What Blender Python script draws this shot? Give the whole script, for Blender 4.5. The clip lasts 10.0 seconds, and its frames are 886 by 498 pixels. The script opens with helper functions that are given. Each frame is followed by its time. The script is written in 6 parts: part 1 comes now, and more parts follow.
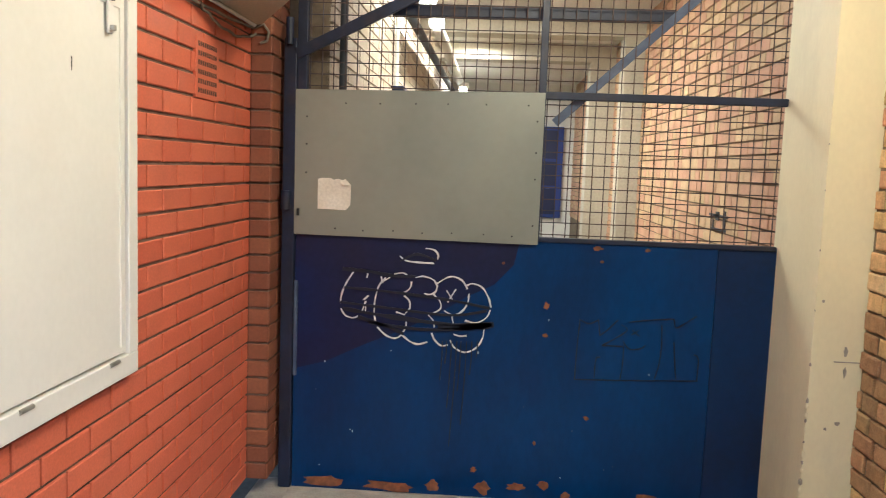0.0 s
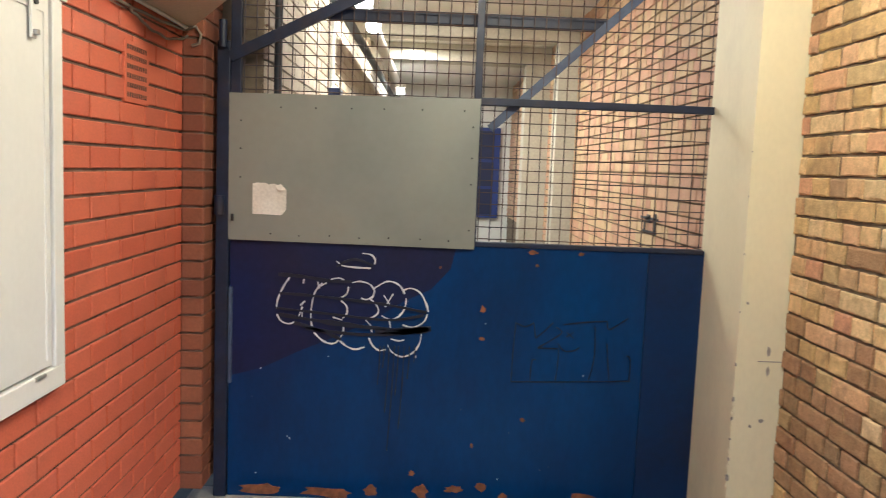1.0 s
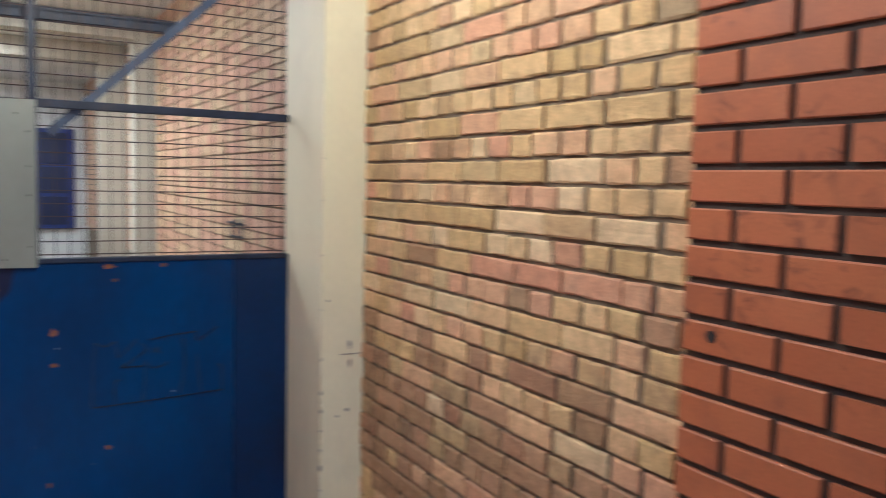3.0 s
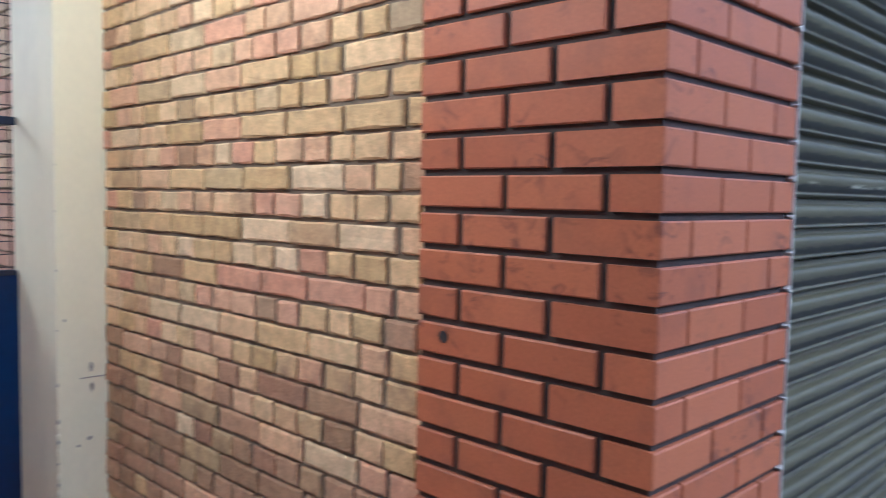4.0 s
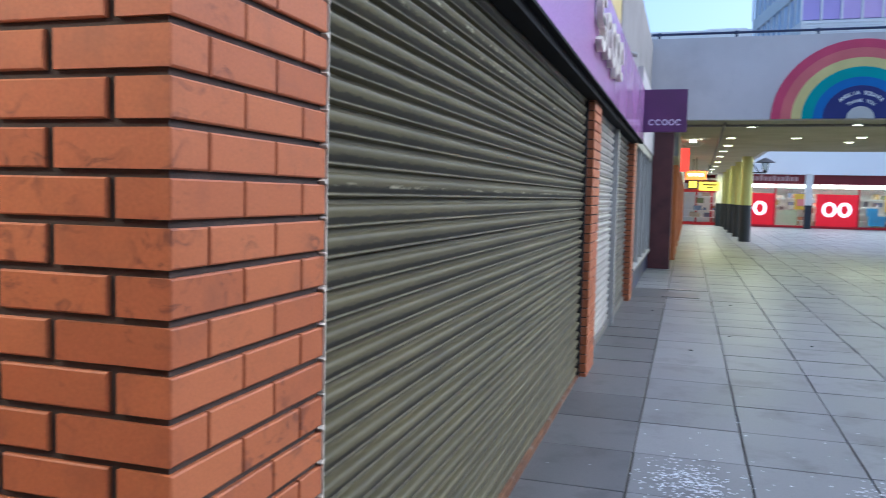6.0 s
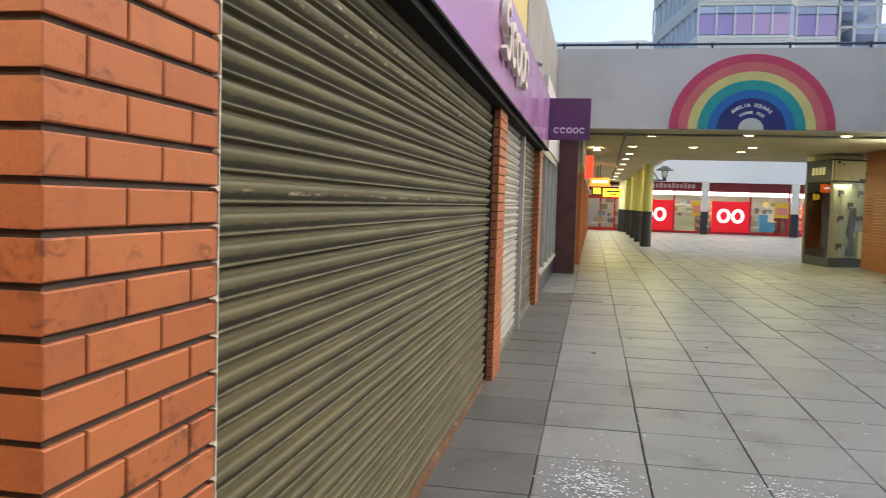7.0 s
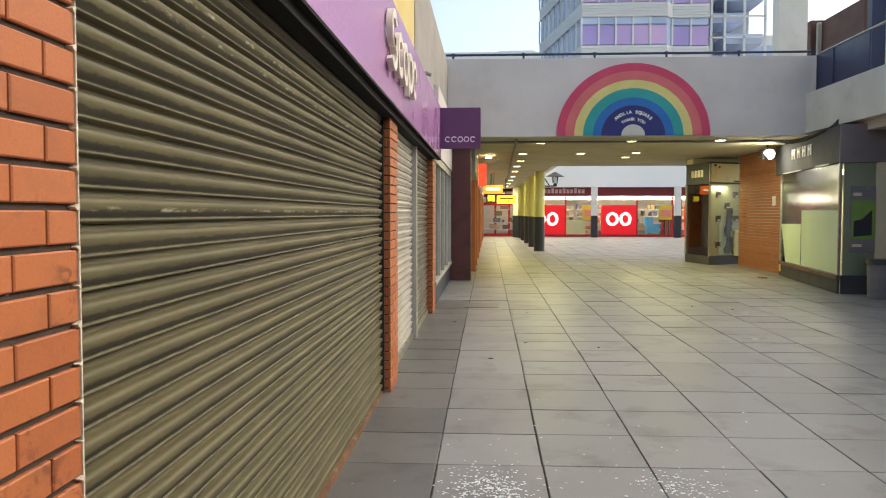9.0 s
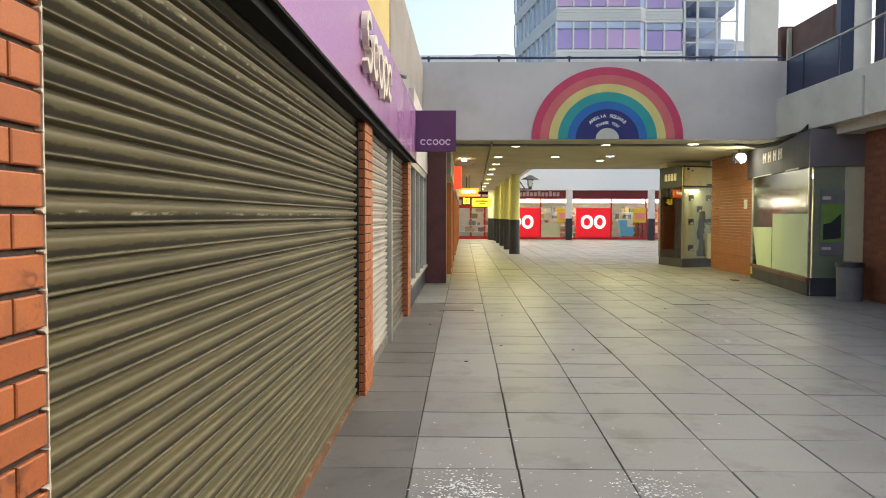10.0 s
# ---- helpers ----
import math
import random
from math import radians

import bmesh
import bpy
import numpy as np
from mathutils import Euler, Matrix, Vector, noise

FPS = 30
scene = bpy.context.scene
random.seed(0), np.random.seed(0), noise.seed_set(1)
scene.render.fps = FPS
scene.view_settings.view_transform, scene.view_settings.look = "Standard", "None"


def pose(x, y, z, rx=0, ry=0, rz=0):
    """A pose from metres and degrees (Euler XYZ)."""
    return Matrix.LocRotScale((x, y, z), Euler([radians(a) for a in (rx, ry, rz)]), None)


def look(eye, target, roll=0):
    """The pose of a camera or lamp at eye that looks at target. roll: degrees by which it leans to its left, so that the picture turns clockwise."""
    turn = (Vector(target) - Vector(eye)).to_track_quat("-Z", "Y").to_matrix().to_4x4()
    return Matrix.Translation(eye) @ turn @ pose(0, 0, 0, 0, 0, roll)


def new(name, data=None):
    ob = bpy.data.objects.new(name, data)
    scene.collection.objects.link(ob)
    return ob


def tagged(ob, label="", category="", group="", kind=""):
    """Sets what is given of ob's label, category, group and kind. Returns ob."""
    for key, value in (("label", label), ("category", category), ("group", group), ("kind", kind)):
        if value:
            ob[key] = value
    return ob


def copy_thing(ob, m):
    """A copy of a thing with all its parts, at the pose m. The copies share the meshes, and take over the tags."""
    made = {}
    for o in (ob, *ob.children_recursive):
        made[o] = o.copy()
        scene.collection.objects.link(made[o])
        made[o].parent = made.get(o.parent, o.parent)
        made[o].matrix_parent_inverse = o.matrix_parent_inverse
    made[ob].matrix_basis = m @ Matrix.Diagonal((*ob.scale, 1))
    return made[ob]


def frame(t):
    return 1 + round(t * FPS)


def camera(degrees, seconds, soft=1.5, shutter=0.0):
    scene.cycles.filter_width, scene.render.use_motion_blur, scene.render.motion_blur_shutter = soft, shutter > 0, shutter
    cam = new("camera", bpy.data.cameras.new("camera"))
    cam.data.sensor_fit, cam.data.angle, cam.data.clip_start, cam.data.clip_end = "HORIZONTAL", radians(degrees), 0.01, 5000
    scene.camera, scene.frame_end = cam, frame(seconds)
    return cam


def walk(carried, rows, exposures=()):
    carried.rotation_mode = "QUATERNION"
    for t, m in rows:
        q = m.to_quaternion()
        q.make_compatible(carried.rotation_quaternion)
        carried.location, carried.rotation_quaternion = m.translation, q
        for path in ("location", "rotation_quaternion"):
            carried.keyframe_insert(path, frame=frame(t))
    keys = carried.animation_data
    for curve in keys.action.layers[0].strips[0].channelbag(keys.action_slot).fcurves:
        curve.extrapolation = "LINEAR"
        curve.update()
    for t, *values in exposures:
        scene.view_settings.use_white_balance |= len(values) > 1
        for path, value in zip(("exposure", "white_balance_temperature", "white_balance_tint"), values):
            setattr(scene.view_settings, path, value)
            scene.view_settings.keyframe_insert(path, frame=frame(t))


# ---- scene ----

cam = camera(58.29, 10.0, soft=1.0, shutter=0.6)
PATH = [
    (0.0, pose(-1.325, -0.567, 1.356, 84.06, -2.10, 3.61)),
    (0.5, pose(-1.332, -0.561, 1.371, 84.10, -1.96, 1.69)),
    (1.0, pose(-1.319, -0.575, 1.382, 84.15, -2.25, -0.83)),
    (1.5, pose(-1.309, -0.602, 1.376, 83.55, -2.68, -3.83)),
    (2.0, pose(-1.316, -0.605, 1.372, 83.99, -2.49, -11.24)),
    (2.5, pose(-1.308, -0.571, 1.375, 85.20, -2.17, -18.85)),
    (3.0, pose(-1.268, -0.594, 1.399, 85.26, -1.40, -29.45)),
    (4.5, pose(-1.147, -0.661, 1.393, 86.40, -1.30, -52.01)),
    (5.0, pose(-1.107, -0.690, 1.410, 85.84, -1.60, -59.96)),
    (5.5, pose(-1.069, -0.715, 1.401, 86.18, -0.92, -67.46)),
    (6.0, pose(-1.053, -0.726, 1.422, 86.09, -1.34, -72.92)),
    (7.5, pose(-1.022, -0.757, 1.430, 87.00, -1.40, -81.57)),
    (8.0, pose(-1.016, -0.764, 1.430, 87.20, -1.04, -83.68)),
    (8.5, pose(-1.012, -0.775, 1.432, 87.24, -0.52, -85.34)),
    (9.0, pose(-1.008, -0.785, 1.432, 87.43, -0.02, -86.75)),
    (9.5, pose(-1.000, -0.786, 1.435, 87.63, -0.06, -87.74)),
    (10.0, pose(-1.000, -0.788, 1.435, 87.62, -0.11, -88.51)),
]
# the clip's white balance starts warm, goes cool at the corner and settles neutral
LIGHTING = [(0.0, 0.48, 5300, 3), (2.0, 0.44, 4950, 4), (2.5, 0.36, 4800, 5), (3.0, 0.2, 4600, 7), (4.3, 0.28, 4000, 9), (5.0, 0.32, 3600, 9), (5.5, 0.28, 4050, 8), (6.0, 0.42, 4950, 8), (7.2, 0.52, 6700, 5), (10.0, 0.62, 7050, 5)]
walk(cam, PATH, LIGHTING)

# ---- light ----
world = bpy.data.worlds.new("sky")
scene.world = world
world.use_nodes = True
wn = world.node_tree.nodes
sky = wn.new("ShaderNodeTexSky")
sky.sky_type, sky.sun_disc = "NISHITA", False
sky.sun_elevation, sky.sun_rotation = radians(40), radians(155)
sky.air_density, sky.dust_density, sky.ozone_density = 1.0, 4.0, 1.0
world.node_tree.links.new(sky.outputs[0], wn["Background"].inputs[0])
wn["Background"].inputs[1].default_value = 0.19


def lamp(name, kind, m, energy, colour=(1, 1, 1), **settings):
    data = bpy.data.lights.new(name, kind)
    data.energy, data.color = energy, colour
    for key in settings:
        if key == "size":
            data.size = settings[key]
        if key == "size_y":
            data.shape, data.size_y = "RECTANGLE", settings[key]
        if key == "radius":
            data.shadow_soft_size = settings[key]
        if key == "angle":
            data.angle = settings[key]
    ob = new(name, data)
    ob.matrix_world = m
    return ob


# sun behind cloud, high over the mall, from the south-west
lamp("sun", "SUN", look((-5, -5, 10), (0, 0, 0)), 0.7, (1.0, 0.97, 0.93), angle=radians(60))
# warm ceiling lamp over the mouth of the passage
lamp("passage_lamp", "POINT", pose(-1.0, 1.2, 2.52), 70, (1.0, 0.81, 0.54), radius=0.16)
# corridor tubes behind the gate
lamp("tube_light", "POINT", pose(-1.60, 4.4, 2.25), 20, (1.0, 0.83, 0.60), radius=0.15)
lamp("tube_light", "AREA", pose(-1.55, 5.6, 2.70), 66, (1.0, 0.83, 0.60), size=0.12, size_y=1.2)
lamp("tube_light", "AREA", pose(-1.55, 7.9, 2.70), 60, (1.0, 0.83, 0.60), size=0.12, size_y=1.2)
lamp("tube_light", "AREA", pose(-1.55, 11.0, 2.70), 60, (1.0, 0.90, 0.75), size=0.12, size_y=1.2)
# downlights under the bridge and the arcade
for lx, ly, le in ((17.5, -2.4, 40), (17.5, -5.2, 42), (22.0, -2.4, 46), (22.0, -5.2, 50), (30.0, -1.6, 55), (38.0, -1.6, 55), (46.0, -1.6, 55)):
    lamp("downlight_glow", "AREA", pose(lx, ly, 2.97), le, (1.0, 0.92, 0.42), size=0.5)
# fill lamps added to brighten the inside of the shop unit and the display case
lamp("kiosk_light", "AREA", pose(15.6, -7.9, 2.25), 70, (1.0, 0.93, 0.66), size=2.0, size_y=0.4)
lamp("case_light", "AREA", pose(22.0, -7.3, 2.2), 14, (1.0, 0.93, 0.6), size=0.5, size_y=0.5)
# the floodlight beside the slatted wall
lamp("floodlight_glow", "POINT", pose(17.45, -6.95, 2.55), 24, (1.0, 0.94, 0.80), radius=0.10)
# shop windows of the far store
lamp("store_light", "AREA", pose(49.6, -8.0, 2.5, 0, 60, 0), 260, (1.0, 0.90, 0.75), size=1.0, size_y=16)


# ---- materials ----
def rgb(c):
    return (c[0], c[1], c[2], 1.0)


def surface(name, base, alt=None, rough=0.7, metal=0.0, scale=6.0, fine=90.0, bump=0.15, depth=0.002, spread=0.0, stops=None, dirt=None, dirt_scale=3.0, dirt_amount=0.35, stretch=(1, 1, 1), spec=0.5, grain=0.6):
    """Principled surface with colour drift at a coarse and a fine scale, optional random colour per piece (stops), dirt patches and bump."""
    mat = bpy.data.materials.new(name)
    mat.use_nodes = True
    nt = mat.node_tree
    n, link = nt.nodes, nt.links.new
    p = n["Principled BSDF"]
    p.inputs["Metallic"].default_value = metal
    p.inputs["Specular IOR Level"].default_value = spec
    geo = n.new("ShaderNodeNewGeometry")
    mp = n.new("ShaderNodeMapping")
    mp.inputs["Scale"].default_value = stretch
    link(geo.outputs["Position"], mp.inputs[0])
    big = n.new("ShaderNodeTexNoise")
    big.inputs["Scale"].default_value, big.inputs["Detail"].default_value = scale, 4
    small = n.new("ShaderNodeTexNoise")
    small.inputs["Scale"].default_value, small.inputs["Detail"].default_value = fine, 3
    link(mp.outputs[0], big.inputs[0])
    link(mp.outputs[0], small.inputs[0])
    alt = alt or tuple(c * 0.8 for c in base)
    mix = n.new("ShaderNodeMix")
    mix.data_type = "RGBA"
    mix.inputs[6].default_value, mix.inputs[7].default_value = rgb(base), rgb(alt)
    ramp = n.new("ShaderNodeMapRange")
    ramp.inputs[1].default_value, ramp.inputs[2].default_value = 0.35, 0.65
    link(big.outputs[0], ramp.inputs[0])
    link(ramp.outputs[0], mix.inputs[0])
    colour = mix.outputs[2]
    if stops:
        info = n.new("ShaderNodeObjectInfo")
        cr = n.new("ShaderNodeValToRGB")
        cr.color_ramp.interpolation = "LINEAR"
        while len(cr.color_ramp.elements) < len(stops):
            cr.color_ramp.elements.new(0.5)
        for e, (at, c) in zip(cr.color_ramp.elements, stops):
            e.position, e.color = at, rgb(c)
        add = n.new("ShaderNodeMath")
        add.operation = "ADD"
        link(info.outputs["Random"], add.inputs[0])
        link(geo.outputs["Random Per Island"], add.inputs[1])
        fr = n.new("ShaderNodeMath")
        fr.operation = "FRACT"
        link(add.outputs[0], fr.inputs[0])
        link(fr.outputs[0], cr.inputs[0])
        m2 = n.new("ShaderNodeMix")
        m2.data_type, m2.blend_type = "RGBA", "MULTIPLY"
        m2.inputs[0].default_value = 1.0
        link(cr.outputs[0], m2.inputs[6])
        link(colour, m2.inputs[7])
        colour = m2.outputs[2]
    m3 = n.new("ShaderNodeMix")
    m3.data_type, m3.blend_type = "RGBA", "MULTIPLY"
    m3.inputs[0].default_value = 1.0
    fr2 = n.new("ShaderNodeMapRange")
    fr2.inputs[1].default_value, fr2.inputs[2].default_value, fr2.inputs[3].default_value = 0.25, 0.75, 1 - 0.22 * grain
    fr2.inputs[4].default_value = 1 + 0.14 * grain
    link(small.outputs[0], fr2.inputs[0])
    link(colour, m3.inputs[6])
    link(fr2.outputs[0], m3.inputs[7])
    colour = m3.outputs[2]
    if dirt:
        dn = n.new("ShaderNodeTexNoise")
        dn.inputs["Scale"].default_value, dn.inputs["Detail"].default_value, dn.inputs["Roughness"].default_value = dirt_scale, 8, 0.65
        link(mp.outputs[0], dn.inputs[0])
        dr = n.new("ShaderNodeMapRange")
        dr.inputs[1].default_value, dr.inputs[2].default_value, dr.inputs[4].default_value = 0.52, 0.72, dirt_amount
        link(dn.outputs[0], dr.inputs[0])
        m4 = n.new("ShaderNodeMix")
        m4.data_type = "RGBA"
        m4.inputs[7].default_value = rgb(dirt)
        link(dr.outputs[0], m4.inputs[0])
        link(colour, m4.inputs[6])
        colour = m4.outputs[2]
    link(colour, p.inputs["Base Color"])
    rr = n.new("ShaderNodeMapRange")
    rr.inputs[3].default_value, rr.inputs[4].default_value = max(rough - 0.12, 0.03), min(rough + 0.12, 1.0)
    link(big.outputs[0], rr.inputs[0])
    link(rr.outputs[0], p.inputs["Roughness"])
    if bump:
        b = n.new("ShaderNodeBump")
        b.inputs["Strength"].default_value, b.inputs["Distance"].default_value = bump, depth
        link(small.outputs[0], b.inputs["Height"])
        link(b.outputs[0], p.inputs["Normal"])
    return mat


def glowing(name, colour, strength):
    mat = bpy.data.materials.new(name)
    mat.use_nodes = True
    p = mat.node_tree.nodes["Principled BSDF"]
    p.inputs["Base Color"].default_value = rgb(colour)
    p.inputs["Emission Color"].default_value = rgb(colour)
    p.inputs["Emission Strength"].default_value = strength
    return mat


def glassy(name, tint=(0.9, 0.95, 0.95), rough=0.02):
    mat = bpy.data.materials.new(name)
    mat.use_nodes = True
    nt = mat.node_tree
    n, link = nt.nodes, nt.links.new
    out = n["Material Output"]
    clear, gloss, mix, fres = n.new("ShaderNodeBsdfTransparent"), n.new("ShaderNodeBsdfGlossy"), n.new("ShaderNodeMixShader"), n.new("ShaderNodeFresnel")
    clear.inputs[0].default_value = rgb(tint)
    gloss.inputs["Roughness"].default_value = rough
    fres.inputs[0].default_value = 1.5
    link(fres.outputs[0], mix.inputs[0])
    link(clear.outputs[0], mix.inputs[1])
    link(gloss.outputs[0], mix.inputs[2])
    link(mix.outputs[0], out.inputs[0])
    return mat


RED = surface("red_brick", (0.98, 0.95, 0.95), (1.0, 1.0, 1.0), rough=0.55, scale=9, fine=160, bump=0.10, stops=[(0, (0.42, 0.132, 0.044)), (0.4, (0.45, 0.146, 0.050)), (0.75, (0.39, 0.118, 0.040)), (1, (0.47, 0.157, 0.057))], dirt=(0.20, 0.075, 0.040), dirt_scale=7.0, dirt_amount=0.45)
RED_ALLEY = surface("red_brick_smooth", (0.98, 0.95, 0.95), (1.0, 1.0, 1.0), rough=0.5, scale=6, fine=140, bump=0.08, stops=[(0, (0.58, 0.135, 0.065)), (0.5, (0.62, 0.155, 0.08)), (1, (0.55, 0.12, 0.06))], dirt=(0.34, 0.10, 0.06), dirt_scale=3.0, dirt_amount=0.35)
BROWN_BRICK = surface("brown_brick", (0.95, 0.95, 0.95), (1, 1, 1), rough=0.7, stops=[(0, (0.25, 0.085, 0.04)), (0.5, (0.19, 0.062, 0.032)), (1, (0.28, 0.10, 0.048))], dirt=(0.10, 0.05, 0.035), dirt_amount=0.4)
YELLOW = surface("yellow_stock_brick", (0.80, 0.77, 0.74), (1.05, 1.02, 1.0), rough=0.88, scale=30, fine=150, bump=0.55, depth=0.003, grain=1.0, stops=[(0.0, (0.706, 0.507, 0.246)), (0.12, (0.558, 0.402, 0.178)), (0.24, (0.743, 0.542, 0.280)), (0.36, (0.725, 0.472, 0.280)), (0.46, (0.651, 0.482, 0.229)), (0.54, (0.651, 0.368, 0.229)), (0.64, (0.743, 0.542, 0.280)), (0.74, (0.780, 0.612, 0.373)), (0.84, (0.511, 0.385, 0.178)), (0.92, (0.688, 0.438, 0.271)), (0.97, (0.613, 0.306, 0.187)), (1.0, (0.419, 0.324, 0.187))], dirt=(0.20, 0.14, 0.09), dirt_scale=11.0, dirt_amount=0.55)
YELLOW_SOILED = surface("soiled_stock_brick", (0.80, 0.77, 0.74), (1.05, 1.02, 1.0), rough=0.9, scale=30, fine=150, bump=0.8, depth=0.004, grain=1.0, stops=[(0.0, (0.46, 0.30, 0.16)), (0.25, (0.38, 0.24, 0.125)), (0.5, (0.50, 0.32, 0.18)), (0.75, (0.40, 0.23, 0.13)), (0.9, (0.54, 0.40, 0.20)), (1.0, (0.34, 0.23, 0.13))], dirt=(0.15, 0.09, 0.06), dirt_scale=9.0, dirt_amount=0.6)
MORTAR = surface("old_mortar", (0.22, 0.17, 0.115), (0.13, 0.10, 0.068), rough=0.95, scale=14, fine=220, bump=0.6, depth=0.004)
DARK_MORTAR = surface("dark_mortar", (0.045, 0.035, 0.03), (0.075, 0.055, 0.045), rough=0.95, scale=14, fine=220, bump=0.5, depth=0.003)
LIGHT_MORTAR = surface("grey_mortar", (0.22, 0.15, 0.11), (0.10, 0.06, 0.045), rough=0.95, scale=10, fine=200, bump=0.5, depth=0.003)
CORRIDOR_BRICK = surface("corridor_brick", (1, 1, 1), (0.85, 0.85, 0.85), rough=0.8, scale=5, stops=[(0, (0.58, 0.40, 0.24)), (0.3, (0.62, 0.46, 0.28)), (0.6, (0.54, 0.31, 0.21)), (1, (0.60, 0.37, 0.25))])
PALE_BRICK = surface("limewashed_brick", (1, 1, 1), (0.88, 0.86, 0.82), rough=0.85, scale=4, stops=[(0, (0.62, 0.55, 0.46)), (1, (0.52, 0.44, 0.35))], dirt=(0.3, 0.22, 0.16), dirt_amount=0.3)
CREAM = surface("cream_painted_concrete", (0.83, 0.78, 0.57), (0.78, 0.73, 0.52), rough=0.6, scale=1.5, fine=60, bump=0.12, depth=0.002, dirt=(0.34, 0.29, 0.21), dirt_scale=2.5, dirt_amount=0.22, grain=0.15, stretch=(1, 1, 0.6))
BARE_CONCRETE = surface("rough_concrete", (0.42, 0.39, 0.34), (0.30, 0.28, 0.25), rough=0.9, scale=8, fine=120, bump=0.6, depth=0.004)
CLEAN_WHITE = surface("clean_white_render", (0.88, 0.88, 0.88), (0.85, 0.85, 0.85), rough=0.7, scale=0.4, fine=20, bump=0.03, grain=0.1)
WHITE_WALL = surface("white_painted_wall", (0.80, 0.78, 0.73), (0.74, 0.72, 0.67), rough=0.7, scale=2, dirt=(0.4, 0.36, 0.3), dirt_amount=0.2)
GREY_RENDER = surface("grey_lilac_render", (0.62, 0.575, 0.56), (0.55, 0.51, 0.495), rough=0.85, scale=0.8, fine=40, bump=0.15, dirt=(0.36, 0.33, 0.32), dirt_scale=0.9, dirt_amount=0.3, grain=0.15)
BALCONY_RENDER = surface("cream_balcony_render", (0.70, 0.66, 0.55), (0.62, 0.58, 0.48), rough=0.85, scale=1.2, fine=40, bump=0.15, dirt=(0.38, 0.33, 0.27), dirt_scale=1.6, dirt_amount=0.35, grain=0.3)
BEIGE_RENDER = surface("beige_render", (0.55, 0.52, 0.44), (0.47, 0.44, 0.37), rough=0.85, scale=1.2, fine=40, bump=0.15, dirt=(0.30, 0.25, 0.20), dirt_scale=1.4, dirt_amount=0.45)
SOFFIT = surface("cream_soffit", (0.50, 0.46, 0.33), (0.43, 0.40, 0.28), rough=0.8, scale=1.2, bump=0.05)
PANEL_WHITE = surface("white_gloss_paint", (0.77, 0.755, 0.72), (0.74, 0.725, 0.685), rough=0.4, scale=1.5, fine=50, bump=0.03, dirt=(0.6, 0.54, 0.44), dirt_scale=2.5, dirt_amount=0.18, grain=0.12)
GATE_BLUE = surface("blue_gate_paint", (0.002, 0.041, 0.165), (0.002, 0.022, 0.095), spec=0.3, rough=0.34, scale=1.8, fine=45, bump=0.06, dirt=(0.006, 0.016, 0.075), dirt_scale=1.6, dirt_amount=0.7, stretch=(1, 1, 0.5))
FRAME_BLUE = surface("blue_steel_paint", (0.009, 0.017, 0.050), (0.006, 0.011, 0.030), rough=0.5, scale=12, dirt=(0.09, 0.045, 0.025), dirt_scale=9, dirt_amount=0.3)
WIRE = surface("rusty_mesh_wire", (0.055, 0.050, 0.065), (0.10, 0.060, 0.045), rough=0.6, metal=0.3, scale=14, bump=0)
PLATE = surface("galvanised_plate", (0.235, 0.25, 0.222), (0.285, 0.297, 0.26), rough=0.42, metal=0.3, scale=2.0, fine=30, bump=0.02, dirt=(0.24, 0.22, 0.15), dirt_scale=2.0, dirt_amount=0.25, grain=0.15)
PAPER = surface("torn_paper", (0.78, 0.75, 0.68), (0.70, 0.66, 0.58), rough=0.9, scale=12, bump=0.2)
RUST = surface("rust_patch", (0.27, 0.10, 0.042), (0.15, 0.06, 0.035), rough=0.9, scale=30, bump=0.5)
WHITE_SPRAY = surface("white_spray", (0.78, 0.78, 0.76), (0.6, 0.62, 0.66), rough=0.6, scale=20, bump=0)
BLACK_SPRAY = surface("black_spray", (0.008, 0.010, 0.020), (0.012, 0.016, 0.035), rough=0.4, scale=20, bump=0)
BLACK_METAL = surface("black_metal", (0.02, 0.02, 0.022), (0.03, 0.028, 0.027), rough=0.45, scale=8)
STEEL = surface("worn_steel", (0.42, 0.41, 0.38), (0.30, 0.28, 0.25), rough=0.35, metal=0.8, scale=12, bump=0.03)
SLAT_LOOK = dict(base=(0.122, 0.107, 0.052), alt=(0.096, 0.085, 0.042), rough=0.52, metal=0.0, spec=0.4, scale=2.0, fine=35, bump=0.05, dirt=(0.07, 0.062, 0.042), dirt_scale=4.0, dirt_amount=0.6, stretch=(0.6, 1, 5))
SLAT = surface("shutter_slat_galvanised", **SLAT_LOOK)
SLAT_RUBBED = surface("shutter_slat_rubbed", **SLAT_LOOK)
SLAT_WHITE = surface("shutter_slat_white", (0.47, 0.45, 0.40), (0.40, 0.38, 0.34), rough=0.45, metal=0.1, scale=2.0, dirt=(0.3, 0.27, 0.22), dirt_amount=0.3)
SLAT_DARK = surface("shutter_slat_dark", (0.16, 0.15, 0.135), (0.12, 0.115, 0.10), rough=0.4, metal=0.5, scale=2.0, dirt=(0.06, 0.05, 0.04), dirt_amount=0.4)
PURPLE = surface("purple_fascia", (0.49, 0.25, 0.50), (0.46, 0.23, 0.47), rough=0.18, scale=1.0, bump=0.02, spec=0.6)
DEEP_PURPLE = surface("deep_purple_sign", (0.125, 0.035, 0.125), (0.10, 0.03, 0.105), rough=0.35, scale=2.0, bump=0.02)
MAROON = surface("maroon_column", (0.12, 0.035, 0.032), (0.09, 0.028, 0.026), rough=0.5, scale=3, dirt=(0.03, 0.015, 0.013), dirt_amount=0.4)
CREAM_LETTER = surface("cream_letter", (0.72, 0.66, 0.55), (0.6, 0.55, 0.45), rough=0.5)
